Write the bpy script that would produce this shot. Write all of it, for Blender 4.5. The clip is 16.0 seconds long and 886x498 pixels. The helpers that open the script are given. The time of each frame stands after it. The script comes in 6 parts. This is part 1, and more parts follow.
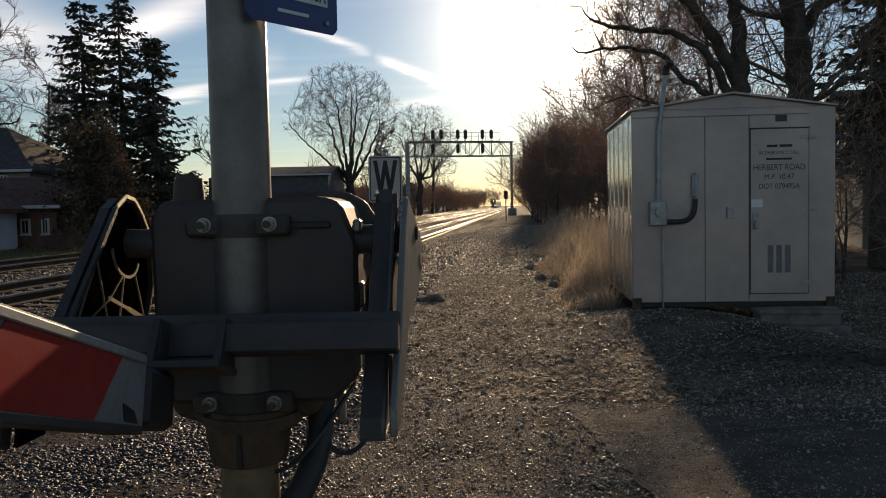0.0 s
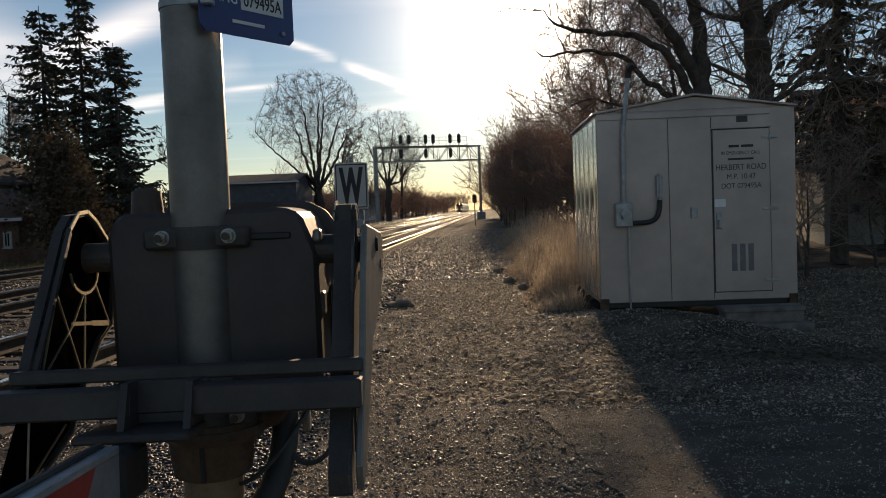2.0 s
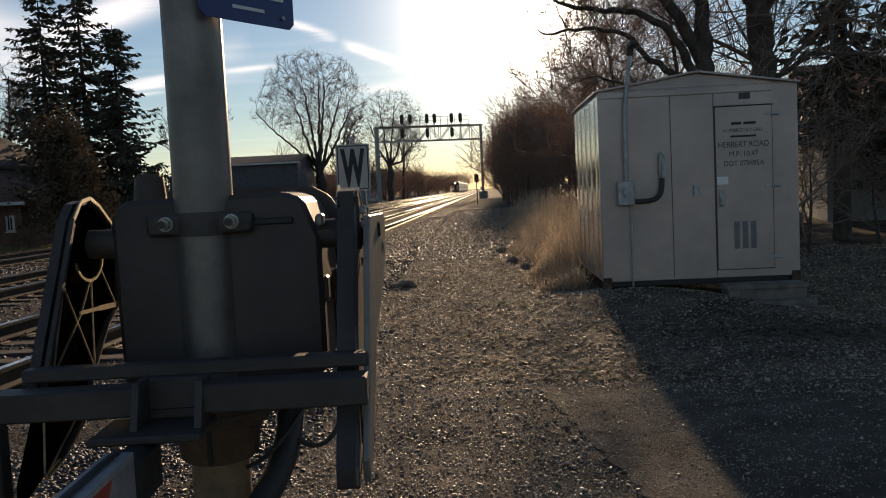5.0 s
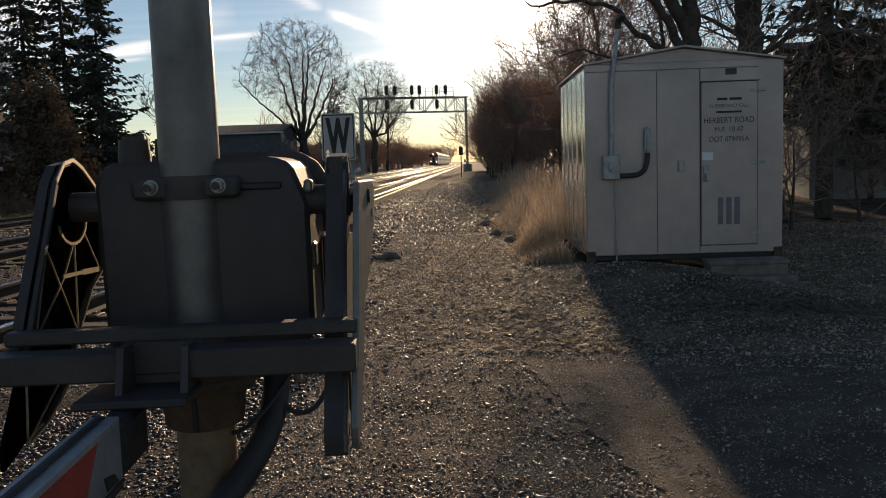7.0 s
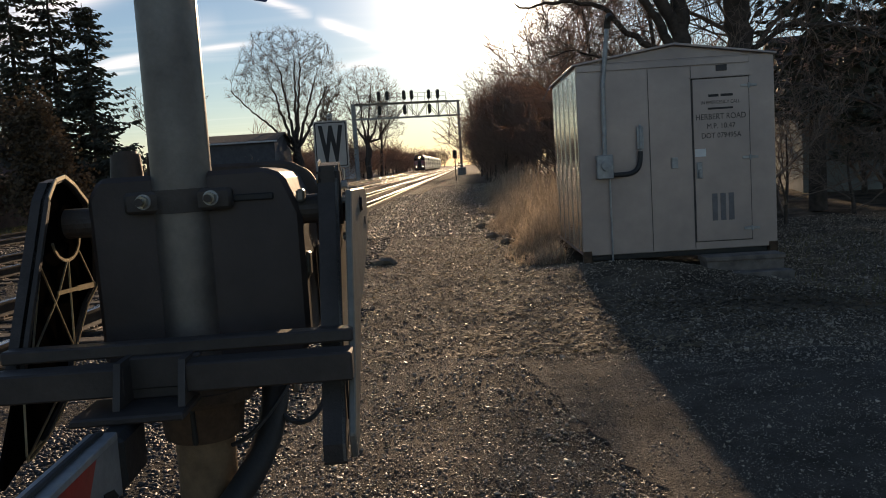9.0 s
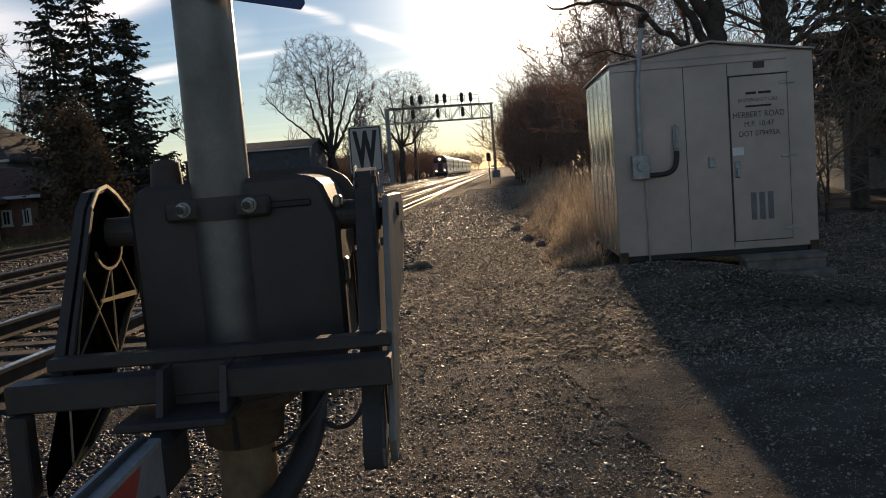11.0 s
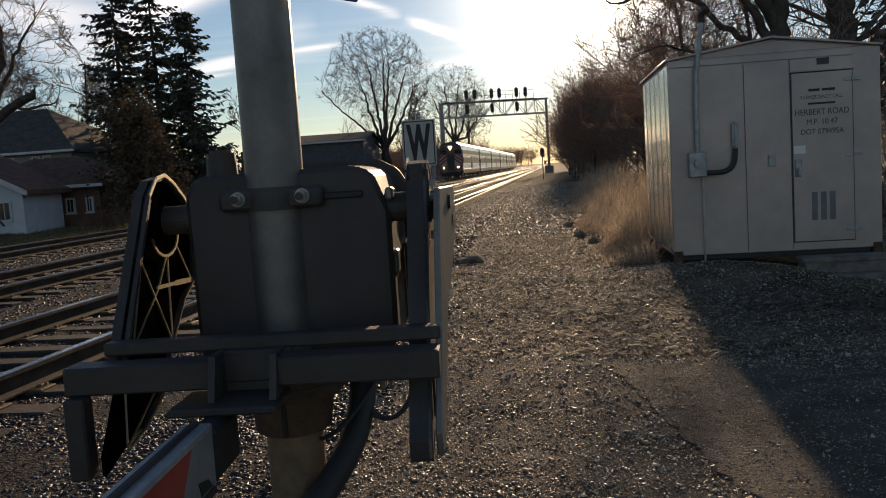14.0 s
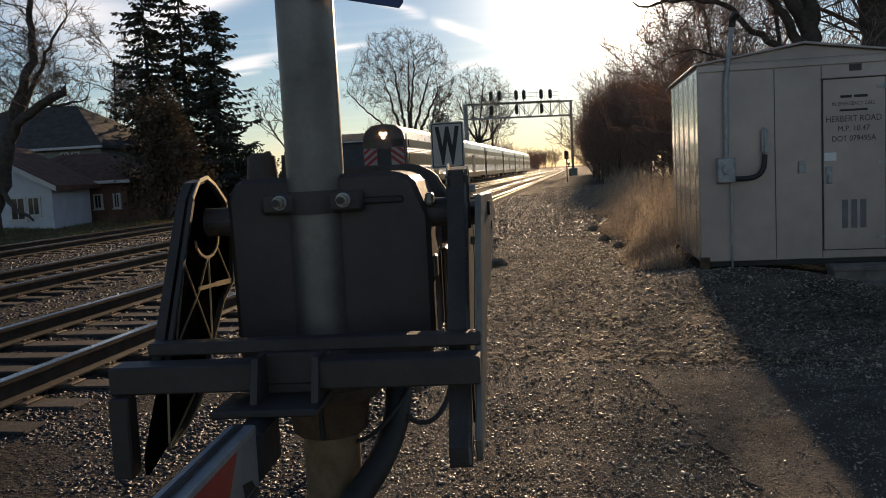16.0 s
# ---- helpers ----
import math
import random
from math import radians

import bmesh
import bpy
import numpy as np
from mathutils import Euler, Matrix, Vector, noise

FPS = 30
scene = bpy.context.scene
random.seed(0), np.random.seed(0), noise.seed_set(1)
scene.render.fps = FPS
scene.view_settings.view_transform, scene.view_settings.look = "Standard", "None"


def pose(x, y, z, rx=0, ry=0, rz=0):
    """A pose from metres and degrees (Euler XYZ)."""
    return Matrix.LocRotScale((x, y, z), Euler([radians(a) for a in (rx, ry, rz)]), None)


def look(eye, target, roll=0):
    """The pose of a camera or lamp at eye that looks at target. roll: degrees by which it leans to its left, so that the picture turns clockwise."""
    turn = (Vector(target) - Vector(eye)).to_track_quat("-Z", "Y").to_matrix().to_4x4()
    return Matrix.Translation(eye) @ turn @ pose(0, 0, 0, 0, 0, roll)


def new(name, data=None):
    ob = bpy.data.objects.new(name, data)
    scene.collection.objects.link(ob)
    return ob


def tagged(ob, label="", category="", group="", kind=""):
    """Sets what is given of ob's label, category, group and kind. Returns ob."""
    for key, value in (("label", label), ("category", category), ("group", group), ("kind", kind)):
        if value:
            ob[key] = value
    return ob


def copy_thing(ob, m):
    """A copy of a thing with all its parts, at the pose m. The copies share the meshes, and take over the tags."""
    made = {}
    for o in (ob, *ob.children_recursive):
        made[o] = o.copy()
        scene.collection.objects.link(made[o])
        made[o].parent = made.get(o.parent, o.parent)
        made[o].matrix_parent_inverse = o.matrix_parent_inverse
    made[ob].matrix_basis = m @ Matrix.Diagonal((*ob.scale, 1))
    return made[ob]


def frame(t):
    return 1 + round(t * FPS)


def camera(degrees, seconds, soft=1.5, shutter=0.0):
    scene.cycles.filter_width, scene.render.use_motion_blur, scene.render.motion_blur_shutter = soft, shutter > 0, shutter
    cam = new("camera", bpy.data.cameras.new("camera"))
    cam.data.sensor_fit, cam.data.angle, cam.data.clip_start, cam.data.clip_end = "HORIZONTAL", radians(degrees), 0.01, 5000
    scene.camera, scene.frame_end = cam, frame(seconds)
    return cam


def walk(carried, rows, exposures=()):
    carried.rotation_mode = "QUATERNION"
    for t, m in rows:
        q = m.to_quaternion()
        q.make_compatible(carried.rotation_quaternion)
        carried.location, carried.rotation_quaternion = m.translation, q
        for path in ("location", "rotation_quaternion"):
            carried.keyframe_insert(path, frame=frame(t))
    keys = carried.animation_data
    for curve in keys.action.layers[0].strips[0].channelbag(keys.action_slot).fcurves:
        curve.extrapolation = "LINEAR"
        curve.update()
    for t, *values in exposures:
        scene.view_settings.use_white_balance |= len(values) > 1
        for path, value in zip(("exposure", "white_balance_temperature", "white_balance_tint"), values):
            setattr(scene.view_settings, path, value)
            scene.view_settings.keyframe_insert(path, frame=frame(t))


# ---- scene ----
cam = camera(55.5, 16.0, soft=1.0)
PATH = [
    (0, (-0.045, 0.13, 1.481), (-0.222, 2.12, 1.381), -1.1),
    (0.5, (-0.046, 0.122, 1.491), (-0.226, 2.113, 1.429), -1.2),
    (1, (-0.04, 0.098, 1.489), (-0.181, 2.092, 1.423), -1.3),
    (1.5, (-0.028, 0.114, 1.488), (-0.128, 2.111, 1.428), -1.8),
    (2, (-0.02, 0.121, 1.488), (-0.126, 2.116, 1.397), -2.2),
    (2.5, (-0.023, 0.118, 1.488), (-0.153, 2.112, 1.391), -2.4),
    (3, (-0.026, 0.116, 1.493), (-0.187, 2.108, 1.41), -2.4),
    (3.5, (-0.013, 0.1, 1.496), (-0.172, 2.092, 1.421), -2.4),
    (4, (-0.013, 0.106, 1.498), (-0.157, 2.098, 1.389), -2.4),
    (6.5, (-0.034, 0.123, 1.491), (-0.108, 2.114, 1.321), -2.7),
    (7, (-0.036, 0.13, 1.485), (-0.112, 2.118, 1.28), -1.9),
    (7.5, (-0.033, 0.119, 1.483), (-0.111, 2.107, 1.279), -2.7),
    (8, (-0.03, 0.117, 1.49), (-0.094, 2.107, 1.299), -3.5),
    (10.3, (-0.027, 0.14, 1.487), (-0.121, 2.127, 1.284), -3.8),
    (10.5, (-0.026, 0.124, 1.488), (-0.149, 2.111, 1.288), -4.1),
    (11, (-0.034, 0.13, 1.491), (-0.184, 2.116, 1.308), -4.5),
    (11.5, (-0.031, 0.114, 1.495), (-0.197, 2.099, 1.316), -4.1),
    (12, (-0.03, 0.128, 1.479), (-0.261, 2.104, 1.275), -3.9),
    (12.5, (-0.029, 0.125, 1.487), (-0.293, 2.098, 1.3), -3.8),
    (13, (-0.03, 0.116, 1.488), (-0.33, 2.085, 1.311), -3.6),
    (13.5, (-0.039, 0.129, 1.486), (-0.337, 2.096, 1.278), -3.7),
    (14, (-0.032, 0.135, 1.488), (-0.304, 2.107, 1.301), -3.7),
    (14.5, (-0.045, 0.128, 1.487), (-0.333, 2.1, 1.321), -3.5),
    (15, (-0.052, 0.131, 1.492), (-0.342, 2.101, 1.311), -3.5),
    (15.5, (-0.069, 0.139, 1.499), (-0.368, 2.109, 1.324), -2.9),
    (16, (-0.072, 0.123, 1.503), (-0.395, 2.088, 1.321), -2.9),
]
walk(cam, [(t, look(*p)) for t, *p in PATH], [(0.0, 0.02, 7600, 16), (4.2, 0.06, 7600, 17), (6.5, 0.13, 7600, 18), (16.0, 0.12, 7600, 18)])

# ---- sky, sun, exposure ----
SUN_AZ, SUN_EL = radians(1.95), radians(12.0)
SUN_DIR = Vector((math.sin(SUN_AZ) * math.cos(SUN_EL), math.cos(SUN_AZ) * math.cos(SUN_EL), math.sin(SUN_EL)))


def make_world():
    w = bpy.data.worlds.new("sky")
    scene.world = w
    w.use_nodes = True
    nt = w.node_tree
    nt.nodes.clear()
    N, L = nt.nodes.new, nt.links.new
    out, bg = N("ShaderNodeOutputWorld"), N("ShaderNodeBackground")
    sky = N("ShaderNodeTexSky")
    sky.sky_type, sky.sun_disc = "NISHITA", False
    sky.sun_elevation, sky.sun_rotation = SUN_EL, SUN_AZ
    sky.air_density, sky.dust_density, sky.ozone_density = 1.0, 0.05, 3.5
    tc = N("ShaderNodeTexCoord")

    def math_node(op, a, b=None, clamp=False):
        m = N("ShaderNodeMath")
        m.operation, m.use_clamp = op, clamp
        for i, v in ((0, a), (1, b)):
            if v is None:
                continue
            if isinstance(v, (int, float)):
                m.inputs[i].default_value = v
            else:
                L(v, m.inputs[i])
        return m.outputs[0]

    dot = N("ShaderNodeVectorMath")
    dot.operation = "DOT_PRODUCT"
    nrm = N("ShaderNodeVectorMath")
    nrm.operation = "NORMALIZE"
    L(tc.outputs["Generated"], nrm.inputs[0])
    L(nrm.outputs[0], dot.inputs[0])
    dot.inputs[1].default_value = SUN_DIR
    d = math_node("MAXIMUM", dot.outputs["Value"], 0.0)
    core = math_node("MULTIPLY", math_node("POWER", d, 1100.0), GLOW[0])
    mid = math_node("MULTIPLY", math_node("POWER", d, 170.0), GLOW[1])
    wide = math_node("MULTIPLY", math_node("POWER", d, 24.0), GLOW[2])
    glow = math_node("ADD", math_node("ADD", core, mid), wide)
    # thin cirrus and old contrails, drawn out across the sky
    sep = N("ShaderNodeSeparateXYZ")
    L(nrm.outputs[0], sep.inputs[0])
    up = math_node("MAXIMUM", sep.outputs["Z"], 0.05)
    comb = N("ShaderNodeCombineXYZ")
    L(math_node("DIVIDE", sep.outputs["X"], up), comb.inputs[0])
    L(math_node("DIVIDE", sep.outputs["Y"], up), comb.inputs[1])
    mp = N("ShaderNodeMapping")
    mp.inputs["Rotation"].default_value = (0, 0, radians(-58))
    mp.inputs["Scale"].default_value = (0.28, 1.5, 1)
    L(comb.outputs[0], mp.inputs[0])
    nz = N("ShaderNodeTexNoise")
    nz.inputs["Scale"].default_value, nz.inputs["Detail"].default_value = 0.9, 6.0
    nz.inputs["Roughness"].default_value, nz.inputs["Distortion"].default_value = 0.52, 0.35
    L(mp.outputs[0], nz.inputs["Vector"])
    ramp = N("ShaderNodeValToRGB")
    ramp.color_ramp.elements[0].position, ramp.color_ramp.elements[1].position = 0.50, 0.78
    L(nz.outputs["Fac"], ramp.inputs[0])
    cl = math_node("MULTIPLY", ramp.outputs[0], CLOUD)
    # single streaks: ends and half-width, as tangents of the bearing and of the height
    front = math_node("MAXIMUM", sep.outputs["Y"], 0.05)
    u, v = math_node("DIVIDE", sep.outputs["X"], front), math_node("DIVIDE", sep.outputs["Z"], front)
    wav = math_node("MULTIPLY", math_node("SUBTRACT", nz.outputs["Fac"], 0.5), 0.022)
    v = math_node("ADD", v, wav)
    for u0, v0, u1, v1, half, k in STREAKS:
        ln = math.hypot(u1 - u0, v1 - v0)
        cu, cv = (u1 - u0) / ln, (v1 - v0) / ln
        du, dv = math_node("SUBTRACT", u, u0), math_node("SUBTRACT", v, v0)
        s = math_node("DIVIDE", math_node("ADD", math_node("MULTIPLY", du, cu), math_node("MULTIPLY", dv, cv)), ln)
        d2 = math_node("DIVIDE", math_node("SUBTRACT", math_node("MULTIPLY", dv, cu), math_node("MULTIPLY", du, cv)), half)
        across = math_node("POWER", 2.718, math_node("MULTIPLY", math_node("MULTIPLY", d2, d2), -1.0))
        along = math_node("MULTIPLY", math_node("MULTIPLY", s, math_node("SUBTRACT", 1.0, s)), 4.0, clamp=True)
        ragged = math_node("MULTIPLY", nz.outputs["Fac"], 1.8 * k)
        cl = math_node("ADD", cl, math_node("MULTIPLY", math_node("MULTIPLY", across, along), ragged), clamp=True)
    mixc = N("ShaderNodeMix")
    mixc.data_type = "RGBA"
    mixc.inputs["B"].default_value = (13.0, 13.2, 13.6, 1)
    L(cl, mixc.inputs["Factor"])
    L(sky.outputs[0], mixc.inputs["A"])
    gl = N("ShaderNodeMix")
    gl.data_type, gl.blend_type = "RGBA", "MULTIPLY"
    gl.inputs["Factor"].default_value = 1.0
    gl.inputs["A"].default_value = (1.0, 0.90, 0.72, 1)
    L(glow, gl.inputs["B"])
    add = N("ShaderNodeMix")
    add.data_type, add.blend_type = "RGBA", "ADD"
    add.inputs["Factor"].default_value = 1.0
    L(mixc.outputs["Result"], add.inputs["A"])
    L(gl.outputs["Result"], add.inputs["B"])
    L(add.outputs["Result"], bg.inputs[0])
    bg.inputs[1].default_value = SKY
    L(bg.outputs[0], out.inputs[0])


STREAKS = ((-0.168, 0.181, -0.068, 0.138, 0.0050, 1.1), (-0.275, 0.220, -0.168, 0.183, 0.0042, 0.9), (-0.445, 0.139, -0.345, 0.152, 0.0055, 0.8),
           (-0.325, 0.150, -0.235, 0.155, 0.0050, 0.8), (-0.165, 0.121, -0.01, 0.130, 0.006, 0.45), (-0.445, 0.127, -0.375, 0.133, 0.0035, 0.5),
           (-0.56, 0.18, -0.33, 0.275, 0.022, 0.75), (-0.75, 0.30, -0.45, 0.12, 0.05, 0.5), (-0.37, 0.165, -0.27, 0.185, 0.014, 0.22))
GLOW, CLOUD, SKY = (300.0, 17.0, 0.9), 0.12, 0.096
make_world()
sun_data = bpy.data.lights.new("sun", "SUN")
sun_data.energy, sun_data.angle, sun_data.color = 3.4, radians(0.6), (1.0, 0.79, 0.54)
sun = new("sun", sun_data)
sun.matrix_world = look((0, 0, 60), Vector((0, 0, 60)) - SUN_DIR)


# ---- materials ----
def mat(name, base, rough=0.7, metal=0.0, var=0.25, scale=8.0, bump=0.15, fine=60.0, second=None, spec=0.5,
        island=0.0, obj_random=0.0, emit=None, coat=0.0, dist=0.01, thin=0.0):
    m = bpy.data.materials.new(name)
    m.use_nodes = True
    nt = m.node_tree
    N, L = nt.nodes.new, nt.links.new
    b = nt.nodes["Principled BSDF"]
    b.inputs["Roughness"].default_value, b.inputs["Metallic"].default_value = rough, metal
    b.inputs["Specular IOR Level"].default_value = spec
    b.inputs["Coat Weight"].default_value = coat
    tc = N("ShaderNodeTexCoord")
    n1, n2 = N("ShaderNodeTexNoise"), N("ShaderNodeTexNoise")
    for n, s, dd in ((n1, scale, 5.0), (n2, fine, 4.0)):
        n.inputs["Scale"].default_value, n.inputs["Detail"].default_value = s, dd
        n.inputs["Roughness"].default_value = 0.62
        L(tc.outputs["Object"], n.inputs["Vector"])
    mx = N("ShaderNodeMix")
    mx.data_type = "RGBA"
    second = second or tuple(c * (1 - var) for c in base)
    lo = tuple(c * (1 - var) for c in second)
    mx.inputs["A"].default_value, mx.inputs["B"].default_value = (*base, 1), (*lo, 1)
    rp = N("ShaderNodeValToRGB")
    rp.color_ramp.elements[0].position, rp.color_ramp.elements[1].position = 0.35, 0.68
    L(n1.outputs["Fac"], rp.inputs[0])
    L(rp.outputs[0], mx.inputs["Factor"])
    col = mx.outputs["Result"]
    h = N("ShaderNodeHueSaturation")
    v = N("ShaderNodeMapRange")
    v.inputs["To Min"].default_value, v.inputs["To Max"].default_value = 1 - var, 1 + var
    L(n2.outputs["Fac"], v.inputs["Value"])
    L(v.outputs[0], h.inputs["Value"])
    L(col, h.inputs["Color"])
    col = h.outputs[0]
    if island or obj_random:
        src = N("ShaderNodeNewGeometry").outputs["Random Per Island"] if island else N("ShaderNodeObjectInfo").outputs["Random"]
        a = island or obj_random
        v2, h2 = N("ShaderNodeMapRange"), N("ShaderNodeHueSaturation")
        v2.inputs["To Min"].default_value, v2.inputs["To Max"].default_value = 1 - a, 1 + a
        L(src, v2.inputs["Value"])
        L(v2.outputs[0], h2.inputs["Value"])
        L(col, h2.inputs["Color"])
        col = h2.outputs[0]
    L(col, b.inputs["Base Color"])
    r2 = N("ShaderNodeMapRange")
    r2.inputs["To Min"].default_value, r2.inputs["To Max"].default_value = max(0.03, rough - 0.12), min(1, rough + 0.12)
    L(n1.outputs["Fac"], r2.inputs["Value"])
    L(r2.outputs[0], b.inputs["Roughness"])
    if bump:
        bp = N("ShaderNodeBump")
        bp.inputs["Strength"].default_value, bp.inputs["Distance"].default_value = bump, dist
        L(n2.outputs["Fac"], bp.inputs["Height"])
        L(bp.outputs[0], b.inputs["Normal"])
    if thin:
        tr, ms = N("ShaderNodeBsdfTranslucent"), N("ShaderNodeMixShader")
        ms.inputs[0].default_value = thin
        L(col, tr.inputs["Color"])
        L(b.outputs[0], ms.inputs[1])
        L(tr.outputs[0], ms.inputs[2])
        L(ms.outputs[0], nt.nodes["Material Output"].inputs["Surface"])
    if emit:
        b.inputs["Emission Color"].default_value = (*emit[0], 1)
        b.inputs["Emission Strength"].default_value = emit[1]
    return m


